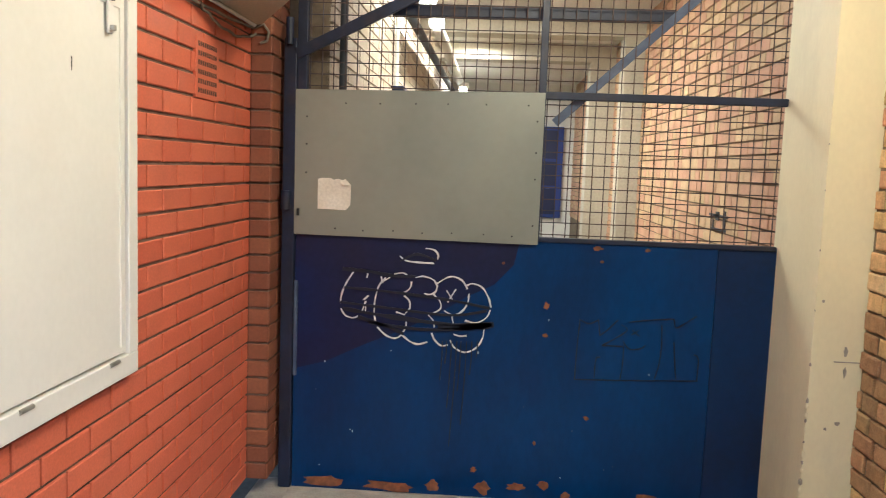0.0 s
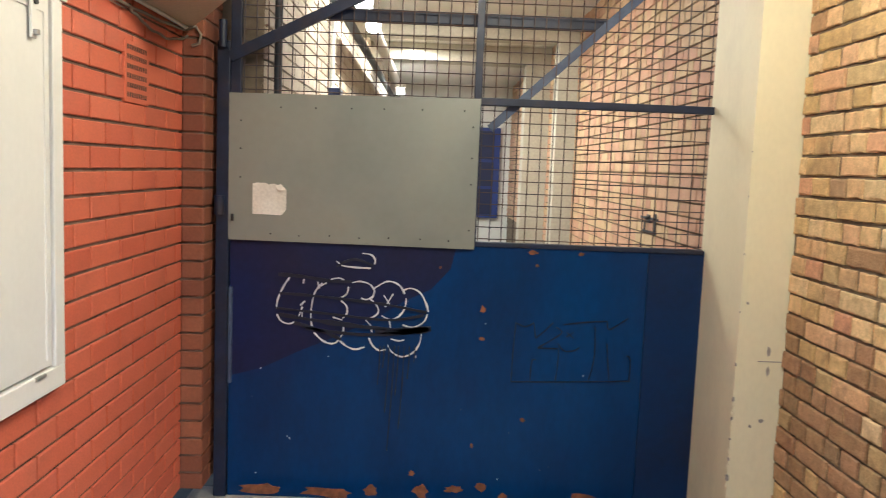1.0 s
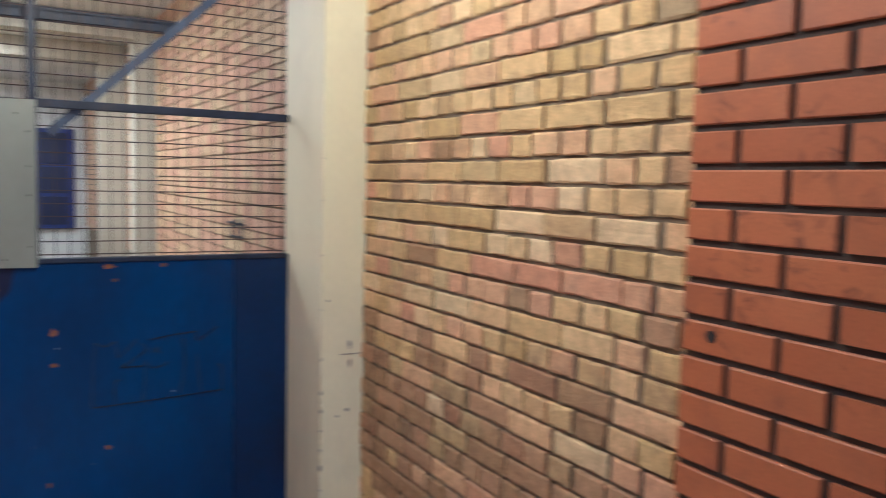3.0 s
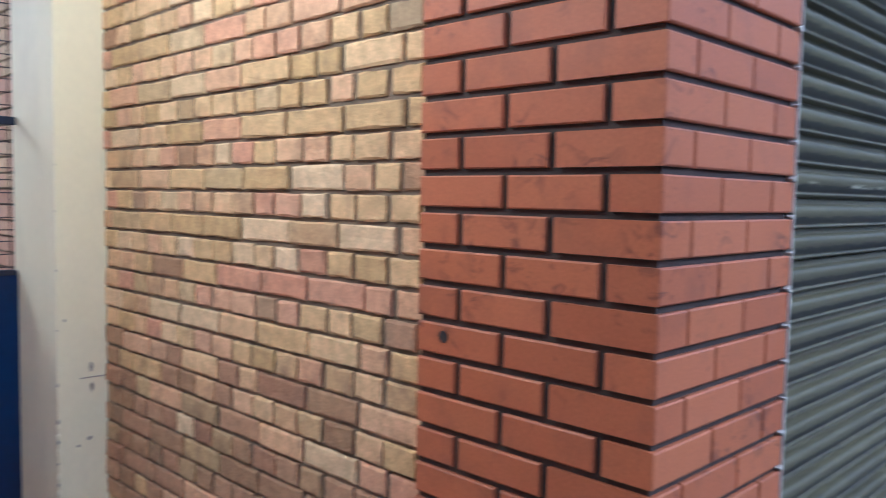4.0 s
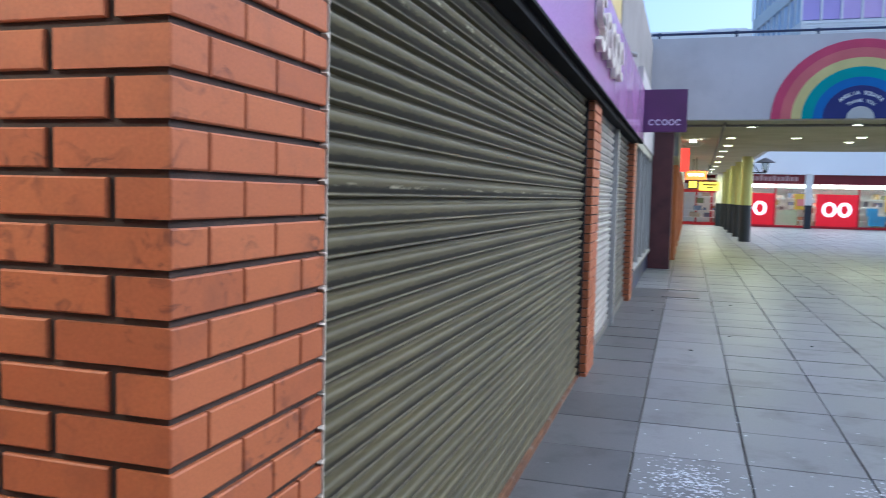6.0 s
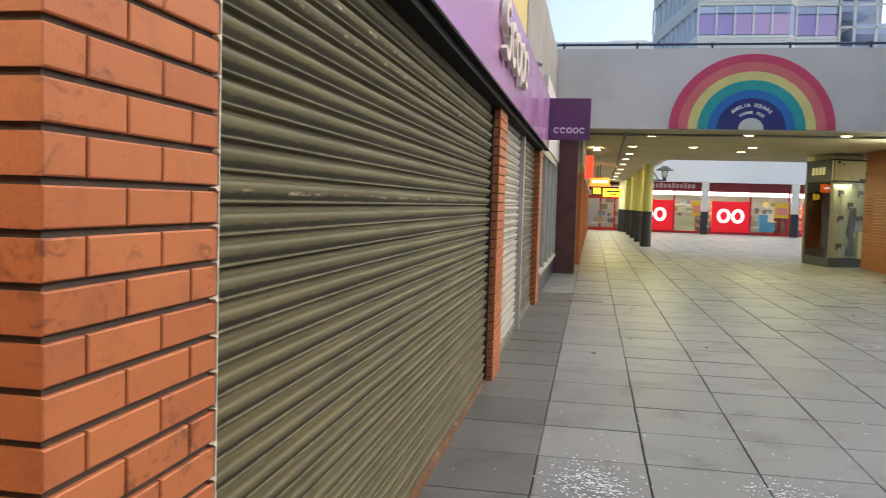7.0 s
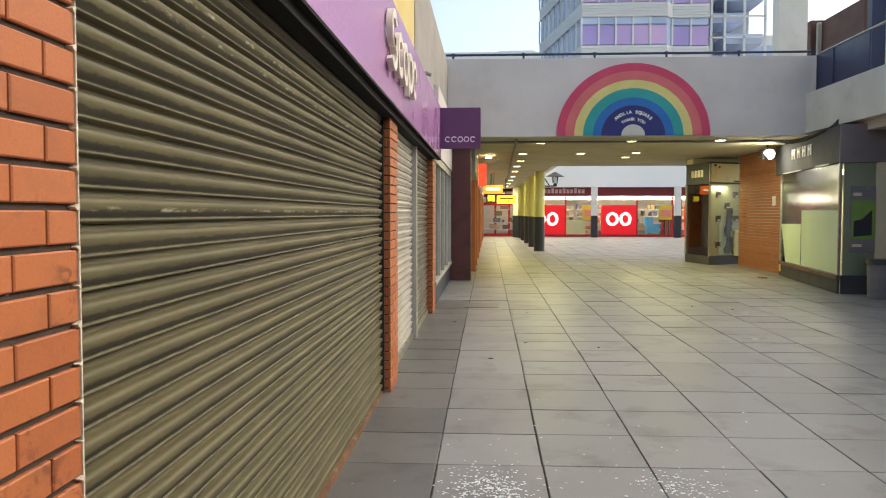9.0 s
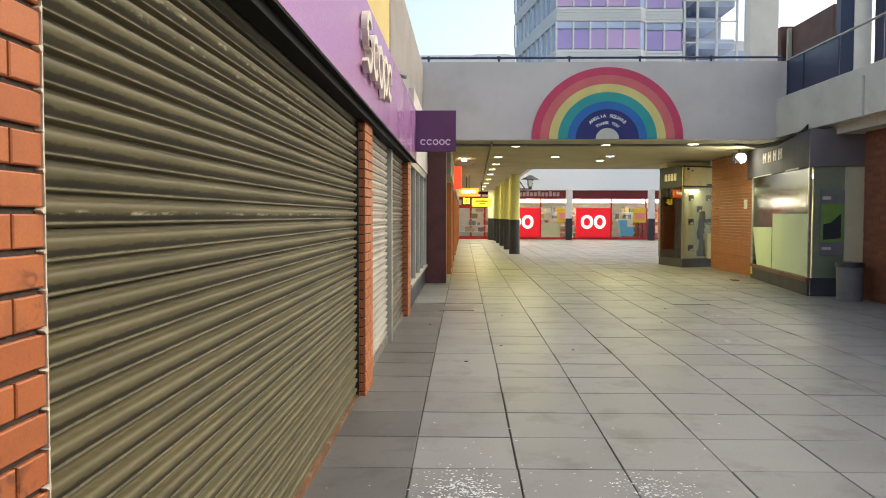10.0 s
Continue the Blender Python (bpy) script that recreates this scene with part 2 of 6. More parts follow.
LILAC_LETTER = surface("pale_lilac_letter", (0.70, 0.60, 0.72), (0.66, 0.55, 0.68), rough=0.5)
PAVING = surface("concrete_paving", (0.90, 0.90, 0.90), (1.05, 1.05, 1.05), rough=0.45, scale=1.6, fine=110, bump=0.28, depth=0.002, stops=[(0, (0.205, 0.203, 0.200)), (0.35, (0.235, 0.233, 0.229)), (0.7, (0.19, 0.188, 0.185)), (1, (0.25, 0.248, 0.244))], dirt=(0.085, 0.080, 0.072), dirt_scale=2.0, dirt_amount=0.75)
# dirt plus the shade along the shops, both put into the slab colour
PAVING_SOIL_SHADE = surface("soiled_shaded_paving", (0.88, 0.88, 0.88), (1.05, 1.05, 1.05), rough=0.42, scale=2.2, fine=110, bump=0.28, depth=0.002, stops=[(0, (0.108, 0.105, 0.101)), (0.5, (0.145, 0.141, 0.136)), (1, (0.12, 0.117, 0.113))], dirt=(0.055, 0.052, 0.046), dirt_scale=3.0, dirt_amount=0.7)
PAVE_JOINT = surface("paving_joint", (0.05, 0.046, 0.036), (0.09, 0.08, 0.06), rough=0.95, scale=20, bump=0.5)
DARK_BASE = surface("dark_column_paint", (0.018, 0.022, 0.030), (0.025, 0.03, 0.04), rough=0.5, scale=3)
COLUMN_YELLOW = surface("yellow_column_paint", (0.62, 0.60, 0.20), (0.57, 0.55, 0.17), rough=0.5, scale=2)
COLUMN_CREAM = surface("cream_column_paint", (0.60, 0.58, 0.42), (0.55, 0.52, 0.36), rough=0.6, scale=2)
STORE_RED = surface("store_red", (0.55, 0.012, 0.025), (0.50, 0.01, 0.022), rough=0.35, scale=1)
STORE_RED_DARK = surface("store_dark_red", (0.22, 0.012, 0.02), (0.19, 0.01, 0.018), rough=0.4, scale=1)
FASCIA_GREY = surface("charcoal_fascia", (0.050, 0.052, 0.060), (0.042, 0.044, 0.051), rough=0.75, scale=2)
CHIP_WHITE = surface("white_chips", (0.82, 0.84, 0.86), (0.7, 0.72, 0.75), rough=0.6, scale=30)
NAVY = surface("navy_panel", (0.012, 0.022, 0.075), (0.010, 0.018, 0.06), rough=0.35, scale=2)
TIMBER = surface("brown_board", (0.135, 0.06, 0.045), (0.11, 0.05, 0.038), rough=0.6, scale=3)
CLADDING = surface("pale_cladding", (0.80, 0.80, 0.79), (0.74, 0.74, 0.74), rough=0.5, scale=0.2, bump=0)
TOWER_GLASS = surface("tower_glass", (0.55, 0.63, 0.74), (0.48, 0.56, 0.68), rough=0.12, scale=0.3, bump=0, stops=[(0, (0.8, 0.8, 0.9)), (1, (1.1, 1.1, 1.2))])
TOWER_BLIND = surface("tower_blind", (0.9, 0.9, 0.9), (1, 1, 1), rough=0.2, scale=0.3, bump=0, stops=[(0, (0.46, 0.36, 0.72)), (0.5, (0.58, 0.42, 0.74)), (1, (0.76, 0.50, 0.74))])


def masked(mat, colour, factor):
    """Lays a colour over a material's own by a factor socket."""
    nt = mat.node_tree
    p = nt.nodes["Principled BSDF"]
    mx = nt.nodes.new("ShaderNodeMix")
    mx.data_type = "RGBA"
    mx.inputs[7].default_value = rgb(colour)
    nt.links.new(p.inputs["Base Color"].links[0].from_socket, mx.inputs[6])
    nt.links.new(factor, mx.inputs[0])
    nt.links.new(mx.outputs[2], p.inputs["Base Color"])


def node_noise(mat, scale, stretch=(1, 1, 1), detail=6, rough=0.7, distortion=0.0):
    nt = mat.node_tree
    n, link = nt.nodes, nt.links.new
    geo, mp, ns = n.new("ShaderNodeNewGeometry"), n.new("ShaderNodeMapping"), n.new("ShaderNodeTexNoise")
    mp.inputs["Scale"].default_value = stretch
    link(geo.outputs["Position"], mp.inputs[0])
    ns.inputs["Scale"].default_value, ns.inputs["Detail"].default_value, ns.inputs["Roughness"].default_value, ns.inputs["Distortion"].default_value = scale, detail, rough, distortion
    link(mp.outputs[0], ns.inputs[0])
    return ns.outputs[0]


def node_range(mat, socket, a, b, lo=0.0, hi=1.0):
    mr = mat.node_tree.nodes.new("ShaderNodeMapRange")
    for k, v in zip((1, 2, 3, 4), (a, b, lo, hi)):
        mr.inputs[k].default_value = v
    mat.node_tree.links.new(socket, mr.inputs[0])
    return mr.outputs[0]


def node_math(mat, op, a, b):
    m = mat.node_tree.nodes.new("ShaderNodeMath")
    m.operation = op
    for k, v in enumerate((a, b)):
        if isinstance(v, (int, float)):
            m.inputs[k].default_value = v
        else:
            mat.node_tree.links.new(v, m.inputs[k])
    return m.outputs[0]


def slat_height(mat):
    n, link = mat.node_tree.nodes, mat.node_tree.links.new
    co, sep = n.new("ShaderNodeTexCoord"), n.new("ShaderNodeSeparateXYZ")
    link(co.outputs["Object"], sep.inputs[0])
    return sep.outputs[2]


def grimed_shaded(mat, colour, z0, soft):
    """Ragged grease and painted shade along each slat's roll, worn off in places."""
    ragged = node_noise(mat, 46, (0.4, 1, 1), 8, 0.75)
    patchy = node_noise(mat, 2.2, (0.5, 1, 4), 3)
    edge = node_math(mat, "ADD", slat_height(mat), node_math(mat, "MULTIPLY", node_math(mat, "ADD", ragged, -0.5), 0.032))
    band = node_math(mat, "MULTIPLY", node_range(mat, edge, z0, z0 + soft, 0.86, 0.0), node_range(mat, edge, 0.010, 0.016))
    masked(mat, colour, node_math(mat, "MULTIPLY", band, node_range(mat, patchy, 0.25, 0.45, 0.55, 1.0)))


def rubbed_glints(mat, colour, low, high, amount):
    """Worn metal, painted glints: short ragged dashes where the slat roll stands out most."""
    dash = node_noise(mat, 16, (0.55, 1, 2.2), 5, 0.65)
    z = slat_height(mat)
    zone = node_math(mat, "MULTIPLY", node_range(mat, z, 0.026, 0.031), node_range(mat, z, 0.042, 0.036))
    masked(mat, colour, node_math(mat, "MULTIPLY", node_range(mat, dash, low, high, 0.0, amount), zone))


def smeared(mat, colour, low=0.55, high=0.68, amount=0.60):
    """Dark hand-height smears and scratches in loose groups."""
    smear = node_noise(mat, 15, (1, 1, 1.3), 3, 0.55, 1.6)
    group = node_noise(mat, 2.7, (1, 1, 1), 2)
    masked(mat, colour, node_math(mat, "MULTIPLY", node_range(mat, smear, low, high, 0.0, amount), node_range(mat, group, 0.49, 0.58)))


# one dark colour carries both the grease and the shade under the roll
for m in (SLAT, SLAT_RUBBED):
    grimed_shaded(m, (0.022, 0.019, 0.011), 0.029, 0.005)
rubbed_glints(SLAT, (0.40, 0.38, 0.27), 0.66, 0.74, 0.5)
rubbed_glints(SLAT_RUBBED, (0.58, 0.55, 0.38), 0.52, 0.66, 0.85)
smeared(RED, (0.075, 0.028, 0.020))
GLASS = glassy("window_glass")
DIM_GLASS = glassy("tinted_glass", (0.74, 0.78, 0.74), 0.10)
BIN_GREY = surface("grey_bin", (0.21, 0.21, 0.215), (0.17, 0.17, 0.175), rough=0.6, scale=4)
ORANGE_SLAT = surface("orange_brick_slats", (1, 1, 1), (0.9, 0.9, 0.9), rough=0.7, stops=[(0, (0.33, 0.125, 0.055)), (1, (0.39, 0.15, 0.065))])
BLUE_DOOR = surface("blue_door_paint", (0.02, 0.045, 0.22), (0.018, 0.04, 0.19), rough=0.4)
CABLE = surface("dusty_cable", (0.20, 0.17, 0.13), (0.12, 0.10, 0.08), rough=0.7)
POSTER_GREEN = surface("green_poster", (0.20, 0.36, 0.07), (0.17, 0.31, 0.06), rough=0.5)
FROST = surface("frosted_film", (0.60, 0.72, 0.50), (0.54, 0.66, 0.45), rough=0.6, scale=1)
SHOP_GOODS = surface("shop_goods", (1, 1, 1), (0.8, 0.8, 0.8), rough=0.6, stops=[(0, (0.45, 0.33, 0.22)), (0.25, (0.12, 0.20, 0.36)), (0.45, (0.60, 0.50, 0.36)), (0.65, (0.42, 0.10, 0.06)), (0.85, (0.62, 0.42, 0.12)), (1, (0.18, 0.26, 0.16))])
SALE = surface("yellow_sale_poster", (0.85, 0.55, 0.05), (0.80, 0.50, 0.04), rough=0.5)
PINK = surface("pink_poster", (0.85, 0.28, 0.24), (0.80, 0.25, 0.22), rough=0.5)
CYAN_GOODS = surface("cyan_goods", (0.10, 0.48, 0.85), (0.08, 0.40, 0.75), rough=0.5)
BAND = [surface("rainbow_paint", c, tuple(k * 0.9 for k in c), rough=0.6, scale=2, bump=0.05) for c in
        ((0.60, 0.055, 0.13), (0.66, 0.15, 0.15), (0.70, 0.60, 0.22), (0.02, 0.33, 0.32), (0.015, 0.15, 0.46), (0.020, 0.025, 0.16), (0.60, 0.58, 0.52))]
LAMP_WARM = glowing("lamp_warm", (1.0, 0.90, 0.70), 18)
LAMP_YELLOW = glowing("lamp_yellow", (1.0, 0.93, 0.55), 4.5)
LAMP_WHITE = glowing("flood_white", (1.0, 0.96, 0.88), 16)
STRIP_LIGHT = glowing("store_strip_light", (1.0, 0.90, 0.72), 6)
# emission added to brighten the red boards of the far store
STORE_BOARD = glowing("red_board_added_glow", (0.66, 0.006, 0.016), 0.42)
NEON_ORANGE = glowing("orange_lit_sign", (1.0, 0.16, 0.02), 2.2)
NEON_YELLOW = glowing("yellow_lit_sign", (1.0, 0.75, 0.05), 1.4)
WHITE_LETTER = surface("white_letter", (0.78, 0.78, 0.76), rough=0.5)

DARK_PURPLE = surface("dark_purple_blue", (0.007, 0.016, 0.075), (0.010, 0.012, 0.048), spec=0.3, rough=0.4, scale=2.5, fine=45, bump=0.06, dirt=(0.020, 0.014, 0.04), dirt_scale=2.2, dirt_amount=0.6)
# near-black for the shutter boxes and the lower trim of the fascia
DEEP_BLACK = surface("deep_black", (0.010, 0.010, 0.011), (0.016, 0.015, 0.014), rough=0.85, scale=8, spec=0.15)
UPPER_YELLOW = surface("yellow_upper_render", (0.60, 0.48, 0.20), (0.54, 0.43, 0.17), rough=0.8, scale=1.0, bump=0.1)
UPPER_GREY = surface("dark_grey_upper_render", (0.30, 0.28, 0.265), (0.25, 0.235, 0.22), rough=0.85, scale=1.0, fine=40, bump=0.15, dirt=(0.16, 0.15, 0.14), dirt_scale=1.0, dirt_amount=0.4)
CASE_CREAM = surface("cream_case_paint", (0.86, 0.79, 0.46), (0.80, 0.73, 0.40), rough=0.5, scale=2, dirt=(0.25, 0.2, 0.1), dirt_scale=5, dirt_amount=0.3)
# emission added so the white rings on the boards stay bright
WHITE_ADDED_GLOW = glowing("white_shape_added_glow", (1.0, 0.93, 0.90), 0.85)
GATE_BLUE_DARK = surface("dark_blue_gate_paint", (0.003, 0.025, 0.105), (0.003, 0.017, 0.072), spec=0.3, rough=0.42, scale=2.0, fine=45, bump=0.06, dirt=(0.010, 0.012, 0.03), dirt_scale=2.2, dirt_amount=0.5)
FRAME_BLUE_PALE = surface("pale_blue_steel", (0.075, 0.105, 0.18), (0.045, 0.065, 0.125), rough=0.5, scale=14, dirt=(0.05, 0.06, 0.10), dirt_scale=10, dirt_amount=0.5)
RUST_RAIL = surface("rust_stained_rail", (0.19, 0.085, 0.034), (0.12, 0.055, 0.027), rough=0.85, scale=6, fine=60, bump=0.4, dirt=(0.28, 0.25, 0.20), dirt_scale=8, dirt_amount=0.6)
MAUVE_PANEL = surface("dull_mauve_panel", (0.20, 0.17, 0.18), (0.17, 0.145, 0.15), rough=0.6, scale=2)
NEON_STICKER = surface("yellow_sticker", (0.70, 0.60, 0.05), rough=0.5)
NEON_RED = glowing("red_lit_sign", (1.0, 0.04, 0.02), 1.6)
LAMP_SIGN = glowing("pale_lit_sign", (1.0, 0.9, 0.75), 3.0)
PACKET = surface("purple_packet", (0.035, 0.028, 0.075), (0.02, 0.016, 0.04), rough=0.5, scale=8)
SIGN_PINK = surface("pale_pink_sign", (0.62, 0.40, 0.40), rough=0.5)
STAIR_HAZE = surface("stair_core_panel", (0.52, 0.55, 0.60), (0.46, 0.50, 0.56), rough=0.4, scale=0.5, bump=0)
FADED_PAINT = surface("worn_floor_paint", (0.42, 0.41, 0.38), (0.28, 0.27, 0.25), rough=0.7, scale=12, dirt=(0.2, 0.2, 0.19), dirt_scale=14, dirt_amount=0.8)


# ---- builders ----
def box(bm, x0, y0, z0, x1, y1, z1, bevel=0.0):
    made = bmesh.ops.create_cube(bm, size=1.0, matrix=Matrix.Translation(((x0 + x1) / 2, (y0 + y1) / 2, (z0 + z1) / 2)) @ Matrix.Diagonal((abs(x1 - x0), abs(y1 - y0), abs(z1 - z0), 1)))
    if bevel:
        edges = {e for v in made["verts"] for e in v.link_edges}
        bmesh.ops.bevel(bm, geom=list(edges), offset=bevel, segments=2, profile=0.5, affect="EDGES")
    return bm


def boxes(*spans, bevel=0.0):
    bm = bmesh.new()
    for s in spans:
        box(bm, *s, bevel=bevel)
    return bm


def cyl(x, y, z0, z1, r, r2=None, seg=24, bm=None):
    bm = bm or bmesh.new()
    bmesh.ops.create_cone(bm, cap_ends=True, segments=seg, radius1=r, radius2=r if r2 is None else r2, depth=z1 - z0, matrix=Matrix.Translation((x, y, (z0 + z1) / 2)))
    return bm


def rod(a, b, r, seg=10, bm=None):
    bm = bm or bmesh.new()
    a, b = Vector(a), Vector(b)
    q = (b - a).to_track_quat("Z", "Y").to_matrix().to_4x4()
    bmesh.ops.create_cone(bm, cap_ends=True, segments=seg, radius1=r, radius2=r, depth=(b - a).length, matrix=Matrix.Translation((a + b) / 2) @ q)
    return bm


def bar(a, b, w, d, bm=None):
    """A flat bar from a to b in the plane of the gate: w wide, d deep in y."""
    bm = bm or bmesh.new()
    a, b = Vector(a), Vector(b)
    u = (b - a).normalized()
    s = Vector((0, 1, 0)).cross(u).normalized()
    m = Matrix((s, Vector((0, 1, 0)), u)).transposed().to_4x4()
    bmesh.ops.create_cube(bm, size=1.0, matrix=Matrix.Translation((a + b) / 2) @ m @ Matrix.Diagonal((w, d, (b - a).length, 1)))
    return bm


def part(name, bm, material, parent=None, label="", smooth=False):
    """Links a bmesh as one mesh object, under a thing or a part where one is given."""
    bmesh.ops.recalc_face_normals(bm, faces=bm.faces)
    me = bpy.data.meshes.new(name)
    bm.to_mesh(me)
    bm.free()
    me.materials.append(material)
    if smooth:
        me.shade_smooth()
    ob = new(name, me)
    if parent is not None:
        ob.parent = parent
        ob.matrix_parent_inverse = parent.matrix_world.inverted()
    if label:
        ob["label"] = label
    return ob


def thing(name, label, category, at=(0, 0, 0), group="", kind="", turn=0):
    ob = new(name)
    ob.empty_display_size = 0.1
    ob.matrix_world = pose(*at, 0, 0, turn)
    bpy.context.view_layer.update()
    return tagged(ob, label, category, group, kind)


def solid(name, bm, material, label, category, kind="", group="", smooth=False):
    return tagged(part(name, bm, material, smooth=smooth), label, category, group, kind)


def prism(points, axis, lo, hi):
    """A polygon in the plane across axis, drawn out from lo to hi."""
    bm = bmesh.new()
    def at(p, w):
        return {"x": (w, p[0], p[1]), "y": (p[0], w, p[1]), "z": (p[0], p[1], w)}[axis]
    a = [bm.verts.new(at(p, lo)) for p in points]
    b = [bm.verts.new(at(p, hi)) for p in points]
    bm.faces.new(a)
    bm.faces.new(b)
    for i in range(len(points)):
        j = (i + 1) % len(points)
        bm.faces.new((a[i], a[j], b[j], b[i]))
    return bm


def thicken(bm, depth):
    """Gives flat faces in the plane of the gate a body behind them."""
    ret = bmesh.ops.extrude_face_region(bm, geom=bm.faces[:])
    bmesh.ops.translate(bm, verts=[g for g in ret["geom"] if isinstance(g, bmesh.types.BMVert)], vec=(0, depth, 0))


def ribbon(points, width, y, thick=0.0015, closed=False):
    """A painted stroke: a flat ribbon in the plane of the gate through (x, z) points."""
    bm = bmesh.new()
    pts = [Vector((p[0], p[1])) for p in points]
    left, right = [], []
    for i, p in enumerate(pts):
        a, b = pts[max(i - 1, 0)], pts[min(i + 1, len(pts) - 1)]
        d = (b - a).normalized() if (b - a).length > 1e-6 else Vector((1, 0))
        n = Vector((-d.y, d.x)) * width / 2 * (0.75 + 0.5 * noise.noise((p.x * 40, p.y * 40, 0.3)))
        left.append(bm.verts.new((p.x + n.x, y, p.y + n.y)))
        right.append(bm.verts.new((p.x - n.x, y, p.y - n.y)))
    for i in range(len(pts) - 1):
        bm.faces.new((left[i], left[i + 1], right[i + 1], right[i]))
    thicken(bm, thick)
    return bm


def arc(cx, cz, rx, rz, a0, a1, n=18):
    return [(cx + rx * math.cos(radians(a0 + (a1 - a0) * i / n)), cz + rz * math.sin(radians(a0 + (a1 - a0) * i / n))) for i in range(n + 1)]


def floor_z(x):
    """The paving falls gently towards the passage."""
    return -0.0135 * (6.7 - min(max(x, 0.0), 6.7))


# ---- structure ----
solid("ground", boxes((-400, -300, -0.60, 900, 300, -0.22)), PAVE_JOINT, "dark bedding and ground under the paving slabs", "ground", "structure")

# passage: left wall, pier, right wall and corner pier bodies (bricks stand proud of these)
LX = -2.33
wall_west = solid("wall_west", boxes((LX - 0.25, -3.0, 0, LX - 0.008, 2.66, 3.0)), LIGHT_MORTAR, "smooth red brick wall of the passage with recessed joints", "wall", "structure")
pier_west = solid("wall_west_pier", boxes((LX - 0.25, 2.69, 0, -2.248, 2.94, 3.4)), LIGHT_MORTAR, "brown brick pier that carries the gate post", "wall", "structure")
wall_east = solid("wall_east", boxes((0.0095, 0.552, 0, 0.26, 2.30, 3.2)), MORTAR, "weathered yellow and pink stock brick wall", "wall", "structure")
pier_east = solid("wall_corner_pier", boxes((-0.042, 0.010, -0.09, 0.462, 0.552, 3.2)), DARK_MORTAR, "red brick corner pier with wide dark joints", "wall", "structure")
pillar = solid("wall_pillar", prism([(-0.17, 2.28), (0.02, 2.28), (0.02, 2.86), (-0.126, 2.86)], "z", -0.1, 3.2), CREAM, "cream painted concrete pillar with chipped edges", "pillar", "structure")

# corridor behind the gate
solid("wall_corridor_east", boxes((0.012, 2.86, 0, 0.25, 13.0, 3.2)), MORTAR, "brick side wall of the corridor behind the gate", "wall", "structure")
solid("wall_corridor_west", boxes((-2.30, 2.95, 0, -2.062, 13.0, 3.2)), MORTAR, "pale brick side wall of the corridor", "wall", "structure")
solid("wall_corridor_end", boxes((-2.3, 13.0, 0, 0.25, 13.2, 3.2)), WHITE_WALL, "white end wall of the corridor", "wall", "structure")
solid("ceiling_corridor", boxes((-2.3, 3.4, 2.78, 0.25, 13.2, 2.95)), WHITE_WALL, "white corridor ceiling", "ceiling", "structure")
for by, jx in ((6.85, -0.18), (8.6, -0.28)):
    solid("wall_portal", boxes((-2.06, by, 2.58, 0.01, by + 0.28, 2.775), (jx, by, 0, 0.01, by + 0.28, 2.58)), BEIGE_RENDER, "beige beam and jamb across the corridor", "beam", "structure")
# roof over the passage: the ceiling is unseen, added to shade the gate
solid("ceiling_passage", boxes((-2.6, -0.45, 2.72, -0.06, 2.3, 2.9)), SOFFIT, "unseen cream ceiling added to shade the passage mouth", "ceiling", "structure")
solid("ceiling_low_soffit", prism([(LX, 2.68), (-2.29, 2.68), (-2.04, 2.17), (-1.98, 2.05), (LX, 2.05)], "z", 1.90, 2.05), SOFFIT, "low cream soffit over the wall top", "ceiling", "structure")
solid("wall_passage_back", boxes((-9.0, -8.2, 0, -8.8, 3.0, 3.2)), BEIGE_RENDER, "plain wall closing the walkway", "wall", "structure")
solid("wall_west_return", boxes((-9.0, -3.2, 0, LX - 0.25, -3.0, 3.2)), BEIGE_RENDER, "plain rendered return wall", "wall", "structure")

# shop row along the mall
solid("wall_shop_body", boxes((0.30, 0.30, 0, 15.8, 6.0, 3.04)), BEIGE_RENDER, "body of the shop row", "wall", "structure")
solid("wall_upper", boxes((8.2, 0.06, 3.05, 16.0, 6.0, 4.5)), UPPER_GREY, "grey rendered upper wall over the shops", "wall", "structure")
solid("wall_upper_cream", boxes((0.2, 0.07, 3.05, 8.2, 6.0, 4.5)), UPPER_YELLOW, "cream yellow upper wall over the shops", "wall", "structure")
pier_mid = solid("wall_shop_pier", boxes((5.362, 0.012, -0.09, 5.868, 0.30, 2.27)), DARK_MORTAR, "red brick pier between shop shutters", "wall", "structure")
pier_far = solid("wall_shop_pier_far", boxes((10.282, 0.012, 0, 10.788, 0.30, 2.27)), DARK_MORTAR, "red brick pier beside the shop window", "wall", "structure")

# bridge
solid("wall_bridge", boxes((15.6, -7.42, 3.02, 15.85, 0.10, 4.62)), GREY_RENDER, "grey rendered bridge parapet across the mall", "bridge", "structure")
solid("ceiling_bridge", boxes((15.85, -9.5, 3.02, 26.0, 0.10, 3.3)), SOFFIT, "cream soffit under the bridge", "ceiling", "structure")
solid("ceiling_arcade", boxes((26.0, -2.95, 3.02, 52.0, 0.4, 3.3)), SOFFIT, "cream soffit of the arcade", "ceiling", "structure")
solid("wall_arcade_upper", boxes((26.0, -3.1, 3.02, 52.0, -2.95, 4.9)), CLEAN_WHITE, "white upper edge of the arcade", "wall", "structure")
solid("wall_arcade", boxes((16.4, 0.05, 0, 52.0, 0.4, 3.02)), BEIGE_RENDER, "shop wall along the arcade", "wall", "structure")
solid("wall_south_row", boxes((-9, -8.3, -0.1, 13.0, -7.74, 3.06)), BROWN_BRICK, "dark red brick wall across the mall", "wall", "structure")
solid("wall_south_far", boxes((23.6, -20, 0, 23.3, -8.4, 5)), BEIGE_RENDER, "plain wall behind the display case", "wall", "structure")
